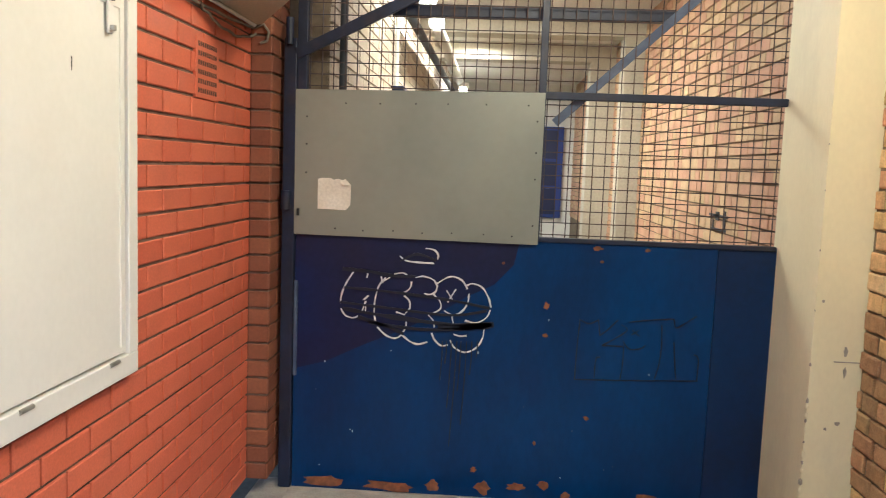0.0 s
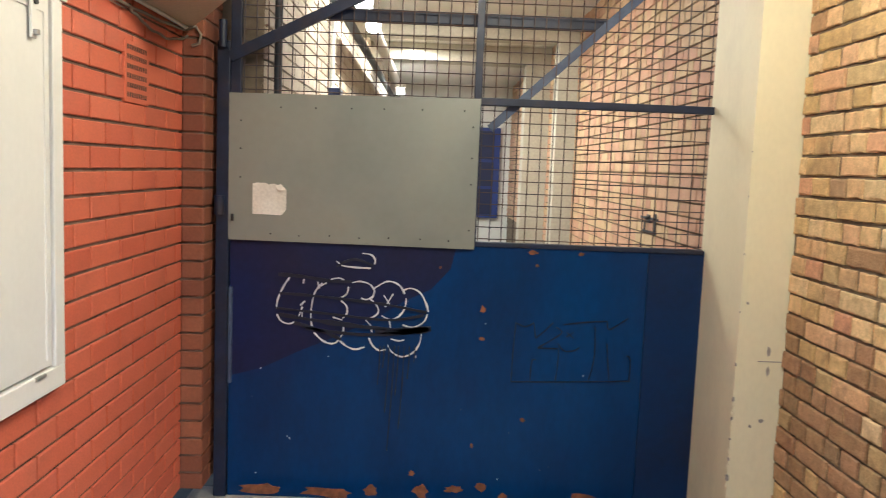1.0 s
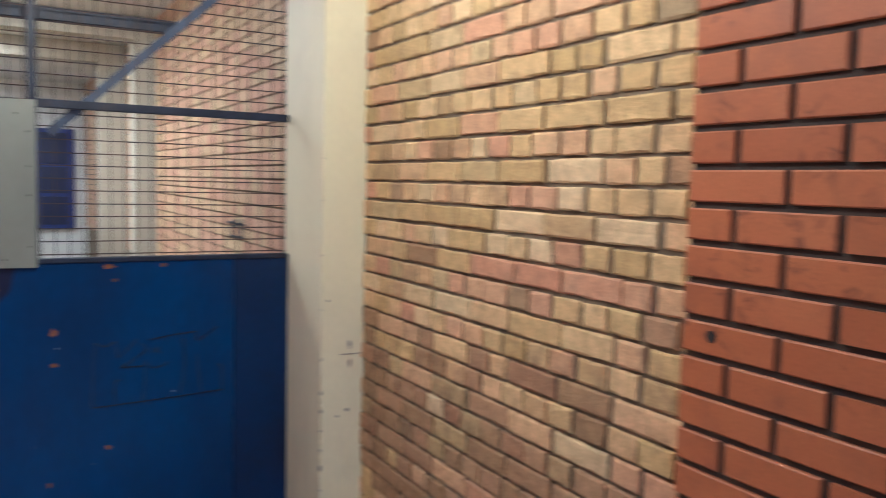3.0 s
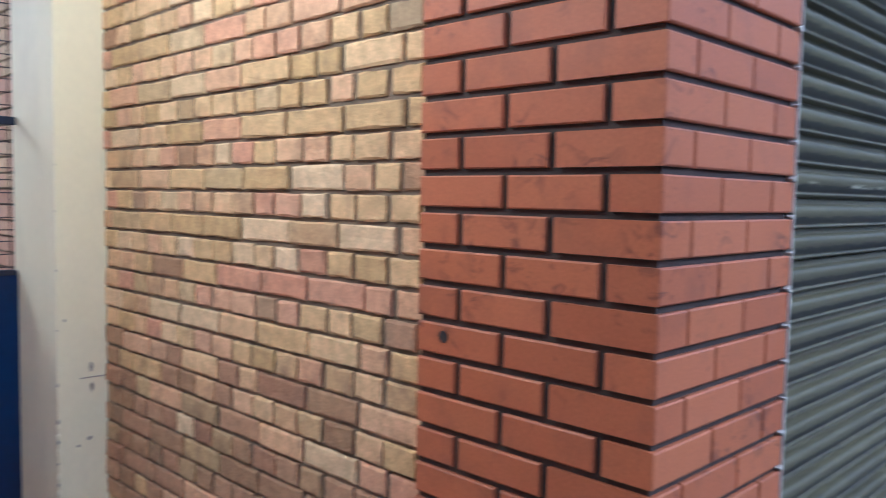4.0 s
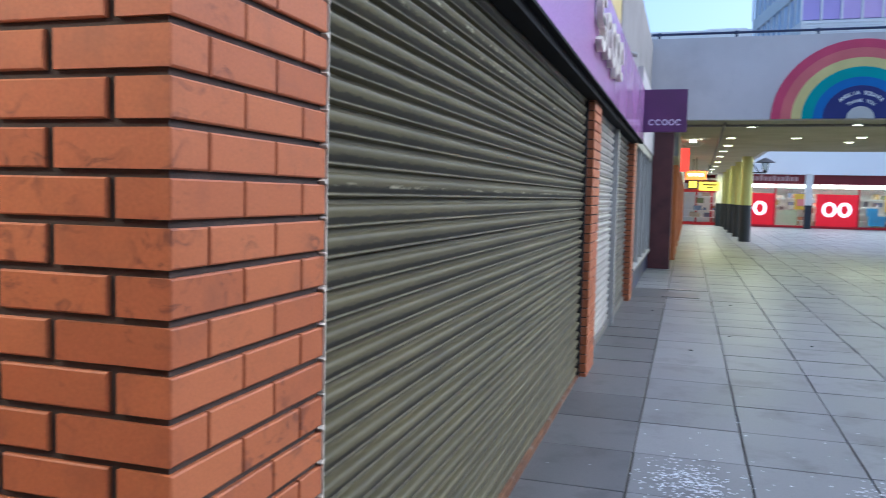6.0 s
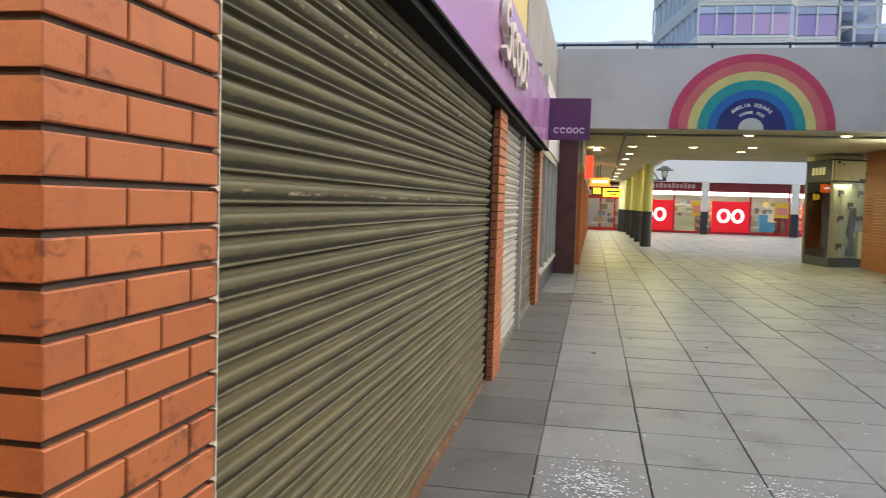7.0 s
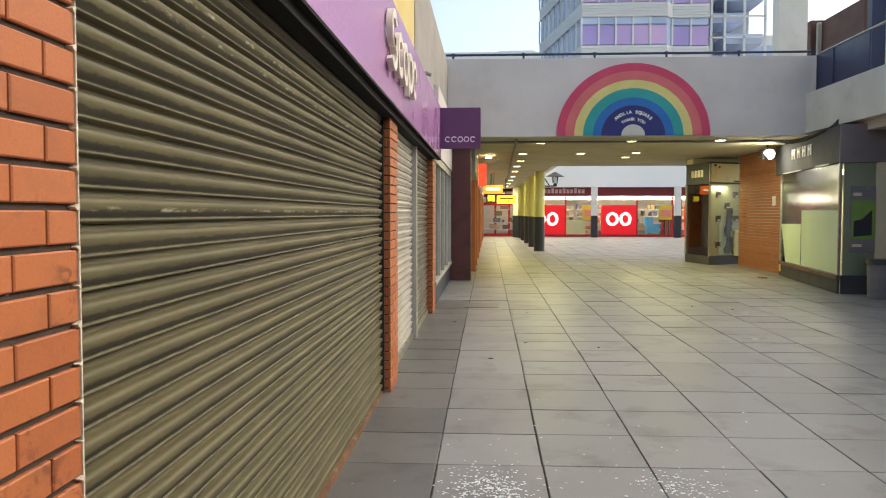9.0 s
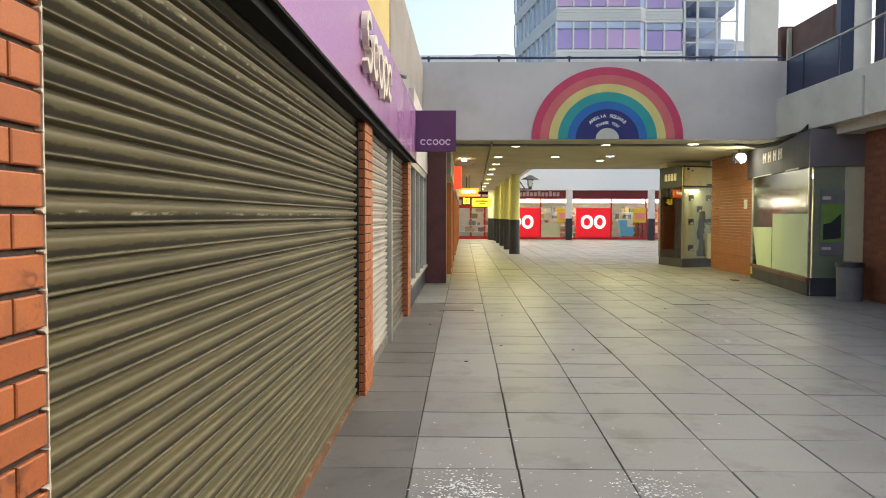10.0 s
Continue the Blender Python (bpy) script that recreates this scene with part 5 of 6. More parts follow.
def display_case():
    c = thing("display_case", "glazed display case with small packets on a board", "display case", (22.3, -7.2, 0))
    A, B, C, D = (23.0, -6.65), (21.44, -6.92), (22.0, -8.15), (23.6, -7.9)
    def ring(z0, z1, grow=0.0):
        cx, cy = 22.5, -7.4
        return prism([(p[0] + (p[0] - cx) * grow, p[1] + (p[1] - cy) * grow) for p in (A, B, C, D)], "z", z0, z1)
    part("plinth", ring(0, 0.24), FASCIA_GREY, c)
    part("roof_board", ring(2.26, 2.30), FASCIA_GREY, c)
    part("top", ring(2.82, 2.86, 0.02), FASCIA_GREY, c)
    def panel(p, q, z0, z1, t=0.03, off=0.0):
        u = (Vector(q) - Vector(p)).normalized()
        n = Vector((u.y, -u.x)) * t
        o = Vector((u.y, -u.x)) * off
        pts = [Vector(p) + o, Vector(q) + o, Vector(q) + n + o, Vector(p) + n + o]
        return prism([tuple(k) for k in pts], "z", z0, z1)
    part("fascia", panel(B, A, 2.30, 2.82), FASCIA_GREY, c, "charcoal fascia with pale blocks")
    part("fascia", panel(C, B, 2.30, 2.82), CASE_CREAM, c, "chipped cream fascia")
    for a, b, za, zb in ((0.10, 0.16, 2.74, 2.80), (0.22, 0.25, 2.70, 2.75), (0.80, 0.90, 2.55, 2.68), (0.62, 0.80, 2.31, 2.35)):
        part("paint_chip", panel(Vector(C).lerp(Vector(B), 1 - b), Vector(C).lerp(Vector(B), 1 - a), za, zb, -0.004), DARK_BASE, c, "bare chipped patch")
    for k in range(4):
        s = 0.28 + 0.13 * k
        p = Vector(B).lerp(Vector(A), s)
        q = Vector(B).lerp(Vector(A), s + 0.09)
        part("pale_bar", panel(p, q, 2.46, 2.66, -0.012), CREAM_LETTER, c)
    g1 = part("pane", panel(B, A, 0.24, 2.26, 0.008), GLASS, c)
    g2 = part("pane", panel(C, B, 0.24, 2.26, 0.008), GLASS, c)
    g1.visible_shadow = g2.visible_shadow = False
    for p in (A, B, C, D):
        part("corner_post", cyl(p[0] * 0.999 + 0.0225, p[1] * 0.995 - 0.037, 0.24, 2.26, 0.03, seg=8), STEEL, c)
    Ci, Bi = Vector(C) + Vector((0.30, 0.05)), Vector(B) + Vector((0.35, -0.10))
    part("back_board", panel(Ci, Bi, 0.24, 2.26, 0.03), COLUMN_CREAM, c)
    part("side_board", panel(Bi, Vector(A) + Vector((0.05, -0.35)), 0.24, 2.26, 0.03), BEIGE_RENDER, c)
    part("step_stand", boxes((21.72, -7.98, 0.24, 21.98, -7.72, 0.95), bevel=0.01), COLUMN_CREAM, c, "cream box stand")
    rnd = random.Random(8)
    for s, z in ((0.24, 1.98), (0.76, 1.98), (0.5, 1.66), (0.22, 1.30), (0.76, 1.30), (0.5, 0.98), (0.22, 0.55), (0.76, 0.55), (0.5, 0.40)):
        p = Ci.lerp(Bi, s - 0.07)
        q = Ci.lerp(Bi, s + 0.07)
        part("packet", panel(p, q, z - 0.10, z + 0.07, -0.03, 0.0), PACKET, c, "purple packet with a pale label")
        part("packet_label", panel(Ci.lerp(Bi, s - 0.05), Ci.lerp(Bi, s + 0.03), z - 0.09, z - 0.04, -0.034, 0.0), WHITE_LETTER, c)
    for k in range(8):
        p = Ci.lerp(Bi, 0.46 + rnd.uniform(-0.03, 0.03))
        part("draped_cloth", cyl(p.x - 0.10, p.y, 0.30 + k * 0.16, 0.46 + k * 0.16, 0.10 + rnd.uniform(-0.02, 0.03), 0.08, seg=10), PACKET, c)


display_case()
solid("case_column", boxes((22.6, -8.0, 2.86, 23.4, -6.75, 3.02)), CASE_CREAM, "cream column head above the display case", "column")


def litter_bin():
    b = thing("litter_bin", "round grey litter bin with a black bag rim", "bin", (12.75, -7.40, 0))
    part("body", cyl(12.75, -7.40, 0.0, 0.60, 0.20, 0.215, 28), BIN_GREY, b)
    part("rim", cyl(12.75, -7.40, 0.58, 0.66, 0.245, 0.225, 28), BLACK_METAL, b)


litter_bin()

# balcony rail and things on the upper level
br = thing("balcony_rail", "navy panels and sloping tube rail on the balcony", "railing", (13, -7.35, 3.85))
part("handrail", rod((15.55, -7.38, 4.62), (6.0, -7.38, 4.62), 0.022), STEEL, br)
for k, px in enumerate((15.5, 14.74, 13.28, 11.8, 10.3, 8.8)):
    part("post", cyl(px, -7.38, 3.85, 4.62, 0.018, seg=10), NAVY, br)
for a, b in ((14.77, 15.48), (13.31, 14.71)):
    part("infill", boxes((a, -7.40, 3.86, b, -7.38, 4.60)), NAVY, br)
solid("timber_hoarding", boxes((15.0, -8.25, 3.3, 17.2, -8.05, 5.62), (17.2, -8.25, 3.3, 17.4, -7.9, 5.7), bevel=0.01), TIMBER, "brown boarded hoarding on the upper level", "hoarding")
solid("hoarding_post", boxes((16.95, -8.04, 3.3, 17.05, -7.96, 5.6)), BEIGE_RENDER, "pale timber post on the hoarding", "post")
solid("upper_column", boxes((18.0, -8.15, 3.3, 18.4, -7.48, 9.0), bevel=0.01), WHITE_WALL, "tall white column on the upper level", "column")
solid("navy_post", boxes((14.0, -7.98, 3.06, 14.2, -7.735, 9.0), bevel=0.01), NAVY, "navy painted post on the upper level", "post")
solid("upper_wall", boxes((14.0, -8.30, 3.06, 14.2, -7.98, 9.0)), WHITE_WALL, "white wall strip on the upper level", "wall", "structure")
solid("navy_post", boxes((13.6, -8.9, 3.06, 13.9, -8.30, 9.0), bevel=0.01), NAVY, "wide navy post on the upper level", "post")
cable("balcony_pipe", [(12.0, -7.19, 3.03), (12.0, -7.18, 3.68), (12.05, -7.25, 3.70)], 0.02, BEIGE_RENDER, "thin drain pipe on the balcony edge", "pipe")
for k in range(4):
    cable("loose_cable", sag((14.0, -7.16 - 0.01 * k, 3.05 + 0.03 * k), (16.3, -6.6 - 0.05 * k, 2.99), 0.12 + 0.03 * k, 14, 20 + k, 0.03), 0.014, BLACK_METAL, "black cable drooping at the bridge corner", "cable")

# arcade columns with lantern
for k in range(5):
    x = 29.25 + 4.08 * k
    c = thing("arcade_column", "cream arcade column with a black painted foot", "column", (x, -2.72, 0), "columns along the arcade")
    part("foot", cyl(x, -2.72, 0, 1.30, 0.205), DARK_BASE, c, "black painted foot")
    part("shaft", cyl(x, -2.72, 1.30, 3.02, 0.195), COLUMN_YELLOW, c)
lan = thing("lantern", "black dome lantern on a column bracket", "lamp", (29.2, -3.25, 2.4))
part("dome", cyl(29.2, -3.3, 2.82, 2.98, 0.34, 0.06), BLACK_METAL, lan)
part("globe", cyl(29.2, -3.3, 2.56, 2.82, 0.10, 0.12), DIM_GLASS, lan)
part("base", cyl(29.2, -3.3, 2.44, 2.56, 0.07), BLACK_METAL, lan)
part("bracket", rod((29.2, -2.9, 2.46), (29.2, -3.3, 2.46), 0.025), BLACK_METAL, lan)
part("bracket", rod((29.2, -2.9, 2.75), (29.2, -3.1, 2.46), 0.02), BLACK_METAL, lan)

# arcade shopfront piers and signs
for k, x in enumerate((18.6, 20.9, 24.4, 28.2, 32.0, 34.3, 38.0, 42.0, 46.0)):
    solid("arcade_pier", boxes((x, -0.48 - 0.004 * k, 0, x + 0.5, 0.05, 2.25 + 0.05 * (k % 2)), bevel=0.008), RED, "red brick shopfront pier in the arcade", "pier", group="piers along the arcade")
shutter("arcade_shutter", 16.5, 18.5, -0.30, 2.2, SLAT_WHITE, "closed pale shutter in the arcade")
solid("arcade_fascia", boxes((16.5, -0.50, 2.35, 50.0, 0.04, 3.0)), BEIGE_RENDER, "pale fascia above the arcade shops", "fascia", "structure")
s1 = thing("lit_sign", "glowing red vertical shop sign", "sign", (22.0, -0.6, 2.2))
part("box", boxes((22.0, -0.72, 2.22, 22.12, -0.51, 2.86), bevel=0.01), NEON_RED, s1)
s2 = thing("lit_sign", "glowing orange shop sign with pale bar", "sign", (30.0, -0.95, 2.2))
part("hanger", rod((30.06, -1.0, 2.5), (30.06, -1.0, 3.02), 0.02), BLACK_METAL, s2)
part("box", boxes((30.0, -1.35, 2.20, 30.12, -0.62, 2.52), bevel=0.01), NEON_ORANGE, s2)
part("pale_bar", boxes((29.985, -1.25, 2.33, 29.999, -0.72, 2.42)), LAMP_SIGN, s2)
s3 = thing("lit_sign", "black shop sign with yellow lit squares", "sign", (31.0, -0.9, 1.9))
part("hanger", rod((31.05, -0.9, 2.2), (31.05, -0.9, 3.02), 0.02), BLACK_METAL, s3)
part("box", boxes((31.0, -1.10, 1.86, 31.1, -0.70, 2.22), bevel=0.01), BLACK_METAL, s3)
for a in (-1.03, -0.88):
    part("square", boxes((30.985, a, 1.92, 30.999, a + 0.11, 2.16)), NEON_YELLOW, s3)
s4 = thing("lit_sign", "yellow hanging board with dark bars", "sign", (36.0, -1.6, 1.9))
part("hanger", rod((36.03, -1.6, 2.24), (36.03, -1.6, 3.02), 0.02), BLACK_METAL, s4)
part("board", boxes((36.0, -2.05, 1.88, 36.06, -1.20, 2.26), bevel=0.01), NEON_YELLOW, s4)
part("dark_bar", boxes((35.99, -1.95, 2.10, 35.999, -1.32, 2.16), (35.99, -1.8, 1.98, 35.999, -1.5, 2.03)), BLACK_METAL, s4)
hl = thing("wall_lantern", "cream bowl lamp on the arcade wall", "lamp", (21.0, -0.75, 2.7))
part("bowl", cyl(21.0, -0.80, 2.84, 2.93, 0.16, 0.30), CREAM_LETTER, hl)
part("bulb", cyl(21.0, -0.80, 2.93, 3.0, 0.10, 0.05), LAMP_WARM, hl)


# far store
def store():
    X = 49.0
    st = thing("far_store", "bright red store front with lit windows under a white band", "shop", (X, -10, 0))
    part("upper_wall", boxes((X - 0.4, -30, 3.05, X + 6, -2.95, 5.6)), CLEAN_WHITE, st, "white upper wall band")
    part("sign_band", boxes((X - 0.1, -30, 2.52, X + 0.2, -2.3, 3.05)), STORE_RED_DARK, st, "dark red sign band")
    part("base", boxes((X - 0.05, -30, 0.0, X + 0.1, -0.2, 0.12)), STORE_RED, st)
    part("back_wall", boxes((X + 5, -30, 0, X + 5.2, 0.4, 3.05)), WHITE_WALL, st)
    part("ceiling_strip", boxes((X + 0.5, -29, 2.30, X + 0.9, -3.2, 2.50)), STRIP_LIGHT, st, "lit strip above the windows")
    part("roof", boxes((X + 0.2, -30, 2.70, X + 5, 0.4, 2.8)), WHITE_WALL, st)
    part("floor", boxes((X + 0.1, -30, 0.0, X + 5, 0.4, 0.04)), BEIGE_RENDER, st)
    for a, b in ((-3.2, -5.55), (-7.8, -9.95), (-12.9, -15.2)):
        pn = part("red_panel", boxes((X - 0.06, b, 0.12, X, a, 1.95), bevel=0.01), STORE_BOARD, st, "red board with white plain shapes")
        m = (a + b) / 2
        part("ring", loop_shape("x", (X - 0.07, m + 0.38, 1.08), 0.30, 0.34, 0.085, 0.02), WHITE_ADDED_GLOW, pn)
        part("ring", loop_shape("x", (X - 0.07, m - 0.42, 1.08), 0.28, 0.34, 0.085, 0.02), WHITE_ADDED_GLOW, pn)
    for a, b in ((-5.55, -7.2), (-9.95, -12.2)):
        g = part("pane", boxes((X - 0.02, b, 0.12, X - 0.01, a, 2.52)), GLASS, st)
        g.visible_shadow = False
    part("pale_bars", boxes(*[(X - 0.12, y - 0.17, 2.68, X - 0.101, y, 2.68 + (0.24 if k % 3 else 0.30)) for k, y in enumerate([-3.3 - 0.235 * i for i in range(15)])]), SIGN_PINK, st, "row of pale bars on the sign band")
    rnd = random.Random(3)
    for k, z in enumerate((0.42, 0.85, 1.28, 1.71)):
        part("shelf", boxes((X + 1.5, -15.0, z - 0.03, X + 2.6, -0.6, z)), WHITE_WALL, st)
    for k in range(150):
        y, z = rnd.uniform(-14.5, -0.8), rnd.choice((0.04, 0.42, 0.85, 1.28, 1.71))
        w, h = rnd.uniform(0.12, 0.5), rnd.uniform(0.14, 0.34)
        part("goods", boxes((X + 1.55 + rnd.uniform(0, 0.6), y - w, z, X + 2.6, y, z + h)), SHOP_GOODS, st)
    part("counter", boxes((X + 0.5, -6.9, 0.04, X + 0.9, -5.7, 1.0), bevel=0.01), FROST, st, "pale green counter")
    for y in (-5.60, -7.22, -10.0, -12.15, -12.7):
        part("window_frame", boxes((X - 0.045, y - 0.05, 0.12, X - 0.021, y + 0.05, 2.52)), STORE_RED, st, "red window frame")
    for k in range(7):
        part("rack", boxes((X + 0.6, -11.75 - 0.13 * k, 0.05, X + 0.9, -11.70 - 0.13 * k, 1.75 + 0.06 * (k % 3))), TIMBER if k % 2 else STORE_RED, st, "red and brown stock rack")
    for y in (-6.9, -11.6):
        part("sale_poster", boxes((X - 0.05, y - 0.55, 1.05, X - 0.03, y + 0.25, 1.95)), SALE, st, "yellow poster with a pink patch")
        part("poster_patch", boxes((X - 0.07, y - 0.48, 1.25, X - 0.052, y + 0.12, 1.65)), PINK, st)
    part("cyan_goods", boxes((X + 0.4, -11.5, 0.2, X + 0.9, -10.7, 0.75), (X + 0.4, -11.1, 0.75, X + 0.9, -10.6, 1.2)), CYAN_GOODS, st)
    # red glazed doors at the end of the arcade
    for a in (-0.35, -1.25, -2.15):
        part("door_frame", boxes((X + 1.9, a - 0.06, 0, X + 2.0, a + 0.06, 2.0)), STORE_RED, st)
    part("door_frame", boxes((X + 1.9, -2.9, 1.95, X + 2.0, 0.0, 2.15)), STORE_RED, st)
    part("door_frame", boxes((X + 1.9, -2.9, 0, X + 2.0, 0.0, 0.12)), STORE_RED, st)
    part("door_band", boxes((X + 1.8, -2.95, 2.5, X + 2.0, 0.3, 3.02)), STORE_RED_DARK, st)
    part("door_light", boxes((X + 1.95, -2.9, 2.18, X + 2.0, -1.5, 2.48)), STRIP_LIGHT, st)


store()
for y in (-2.45, -7.12, -12.03):
    c = thing("store_post", "white post with a dark blue foot before the store", "post", (47.0, y, 0), "posts before the store")
    part("foot", boxes((46.85, y - 0.19, 0, 47.2, y + 0.19, 1.30), bevel=0.02), DARK_BASE, c, "dark blue foot")
    part("shaft", boxes((46.86, y - 0.18, 1.30, 47.19, y + 0.18, 3.05), bevel=0.02), WHITE_WALL, c)


# tower block beyond the bridge
def tower():
    tw = thing("office_tower", "pale ribbed office tower with lilac window bands", "building", (70, -13, 0))
    plan = [(82.0, -6.0), (66.0, -8.45), (66.0, -15.45), (66.7, -16.0), (66.7, -19.05), (82.0, -19.05)]
    z0 = 15.3 - 3.48 * 4
    part("base", prism(plan, "z", -0.12, z0 - 1.16), CLADDING, tw)
    for f in range(9):
        zb = z0 + f * 3.48
        def inset(k):
            return [(p[0] + k, p[1] - (k if p[1] > -10 else -k if p[1] < -17 else 0)) for p in plan]
        part("cladding", prism(plan, "z", zb - 1.16, zb), CLADDING, tw)
        for r in range(5):
            part("rib", prism([(p[0] - 0.07, p[1]) for p in plan], "z", zb - 1.10 + r * 0.22, zb - 0.98 + r * 0.22), CLADDING, tw) if 3 <= f <= 6 else None
        part("window_band", prism(inset(0.15), "z", zb, zb + 2.32), TOWER_GLASS, tw)
        if 3 <= f <= 6:
            edges = [((66.0, -8.45), (66.0, -15.45), 5), ((66.7, -16.0), (66.7, -19.05), 2), ((82.0, -6.0), (66.0, -8.45), 9)]
            for a, b, n in edges:
                a, b = Vector(a), Vector(b)
                for i in range(n):
                    p, q = a.lerp(b, (i + 0.06) / n), a.lerp(b, (i + 0.94) / n)
                    if n != 9:
                        part("blind", prism([tuple(p), tuple(q), (q.x + 0.1, q.y), (p.x + 0.1, p.y)], "z", zb + 0.08, zb + 1.62), TOWER_BLIND, tw)
                        part("pane", prism([tuple(p), tuple(q), (q.x + 0.1, q.y), (p.x + 0.1, p.y)], "z", zb + 1.74, zb + 2.28), TOWER_GLASS, tw)
                    m = a.lerp(b, i / n)
                    part("mullion", boxes((m.x - 0.10, m.y - 0.07, zb, m.x + 0.10, m.y + 0.07, zb + 2.32)), CLADDING, tw)
    st = thing("glass_stair_tower", "glazed stair tower with white bars and curved rails", "building", (68, -21.4, 0))
    part("core", boxes((71, -23.6, 0, 74, -19.1, 34)), STAIR_HAZE, st)
    for y in (-19.3, -20.4, -22.0, -23.7):
        part("bar", boxes((67.0, y - 0.09, 0, 67.2, y + 0.09, 34)), CLADDING, st)
    for k in range(12):
        part("bar", boxes((67.0, -23.7, 2.0 + k * 1.75, 67.15, -19.1, 2.12 + k * 1.75)), CLADDING, st)
        part("landing", boxes((67.4, -22.0 if k % 2 else -23.6, 1.6 + k * 1.75, 70.9, -19.4 if k % 2 else -20.6, 2.4 + k * 1.75)), TOWER_GLASS, st)
    ow = thing("far_block", "low distant office block behind the tower", "building", (80, -26, 0))
    part("body", boxes((80, -40, 0, 90, -23.0, 19.0)), CLADDING, ow)
    part("window_band", boxes((79.9, -40, 15.5, 79.99, -23.0, 18.0)), TOWER_GLASS, ow)
    lw = thing("far_roof", "low grey roof far behind the bridge", "building", (60, -1.5, 0))
    part("body", boxes((60, -4.6, 0, 64, 4, 13.65)), CLADDING, lw)
    part("stack", boxes((61, -4.3, 13.65, 63, -1.6, 13.95)), CLADDING, lw)


tower()

# floor marks, covers, spilled chips
for x, y in ((10.5, -4.45), (8.2, -3.83), (15.2, -4.6)):
    mk = [(-0.16, -0.05), (0.0, -0.05), (0.0, -0.14), (0.20, 0.0), (0.0, 0.14), (0.0, 0.05), (-0.16, 0.05)]
    solid("floor_arrow", prism([(x + p[0], y + p[1]) for p in mk], "z", 0.0015, 0.004), FADED_PAINT, "worn white arrow painted on the paving", "floor marking", group="arrows on the floor")
cov = thing("drain_cover", "square metal drain cover set in the paving", "drain cover", (11.3, -0.62, 0))
part("lid", boxes((11.0, -0.95, 0.0, 11.6, -0.42, 0.006), bevel=0.002), PAVING_SOIL_SHADE, cov)
part("bar", boxes((12.0, -0.72, 0.0, 12.08, -0.35, 0.008)), STEEL, cov)
solid("leaf_litter", boxes((16.85, -6.95, 0.0, 17.1, -6.80, 0.02), bevel=0.008), TIMBER, "dark scrap of litter on the paving", "litter")


def spilled(cx, cy, n, rx, ry, seed):
    rnd = random.Random(seed)
    verts, faces = [], []
    for _ in range(n):
        x, y, s, a = rnd.gauss(cx, rx), rnd.gauss(cy, ry), rnd.uniform(0.004, 0.011), rnd.uniform(0, 6.28)
        b = len(verts)
        for k in range(5):
            verts.append((x + s * math.cos(a + k * 1.257) * rnd.uniform(0.6, 1.2), y + s * math.sin(a + k * 1.257) * rnd.uniform(0.6, 1.2), floor_z(x) + 0.005))
        verts.append((x, y, floor_z(x) + 0.009))
        faces += [(b + k, b + (k + 1) % 5, b + 5) for k in range(5)]
    me = bpy.data.meshes.new("paint_chips")
    me.from_pydata(verts, [], faces)
    me.materials.append(CHIP_WHITE)
    return tagged(new("paint_chips", me), "scatter of small white paint chips on the paving", "debris", kind="stuff")


spilled(3.18, -0.80, 420, 0.17, 0.12, 1)
spilled(3.30, -1.80, 150, 0.10, 0.13, 2)
spilled(3.6, -1.4, 60, 0.6, 0.6, 3)
for k in range(40):
    s = random.uniform(0.008, 0.022)
    x, y = random.uniform(1.5, 12), random.uniform(-5.5, -0.3)
    if k < 12:
        solid("gum_spot", cyl(x, y, floor_z(x) - 0.002, floor_z(x) + 0.003, s, seg=10), BLACK_METAL, "flattened dark gum spot on the paving", "gum", group="gum spots")
# ragged pale mortar edge where the corner pier meets the shutter
rnd = random.Random(12)
z = -0.08
while z < 2.2:
    h, w = rnd.uniform(0.02, 0.07), rnd.choice((0.0004, 0.001, 0.0022))
    part("mortar_edge", boxes((0.4712 - w, -0.0035, z, 0.4738, 0.02, z + h + 0.002)), CREAM_LETTER, pier_east, "ragged pale mortar edge")
    z += h
for k in range(-20, 10):
    z, l, h = 1.519 + 0.006 + k * 0.075 - 0.0065 + rnd.uniform(-0.002, 0.002), rnd.uniform(0.008, 0.019), rnd.uniform(0.004, 0.008)
    part("mortar_dab", prism([(0.473, z - h), (0.473, z + h), (0.473 - l * 0.4, z + h * 0.7), (0.473 - l, z + h * 0.1), (0.473 - l * 0.5, z - h * 0.8)], "y", -0.0045, 0.012), CREAM_LETTER, pier_east, "pale mortar dab")


# ---- bricks, slabs ----
def brick_mesh(name, l, h, d, rough, seed, material, bevel=0.006):
    """One brick lying along x, its front at y = 0 facing -y: bevelled front, five sides."""
    rnd = random.Random(seed)
    nx = 4 if rough > 0 else 1
    def ring(inset, y, jit):
        pts = []
        for i in range(nx + 1):
            pts.append((inset + (l - 2 * inset) * i / nx, inset))
        pts.append((l - inset, h * 0.5))
        for i in range(nx + 1):
            pts.append((l - inset - (l - 2 * inset) * i / nx, h - inset))
        pts.append((inset, h * 0.5))
        return [(px + rnd.uniform(-jit, jit), y + rnd.uniform(-jit, jit) * 0.4, pz + rnd.uniform(-jit, jit)) for px, pz in pts]
    rings = [ring(bevel, 0.0, rough), ring(0.0, bevel * 0.8, rough * 0.6), ring(0.0, d, 0)]
    me = bpy.data.meshes.new(name)
    n = len(rings[0])
    verts = [p for r in rings for p in r]
    faces = [tuple(range(n))]
    for k in range(2):
        for i in range(n):
            j = (i + 1) % n
            faces.append((k * n + i, (k + 1) * n + i, (k + 1) * n + j, k * n + j))
    me.from_pydata(verts, [], faces)
    me.materials.append(material)
    me.update()
    return me


MESHES = {}


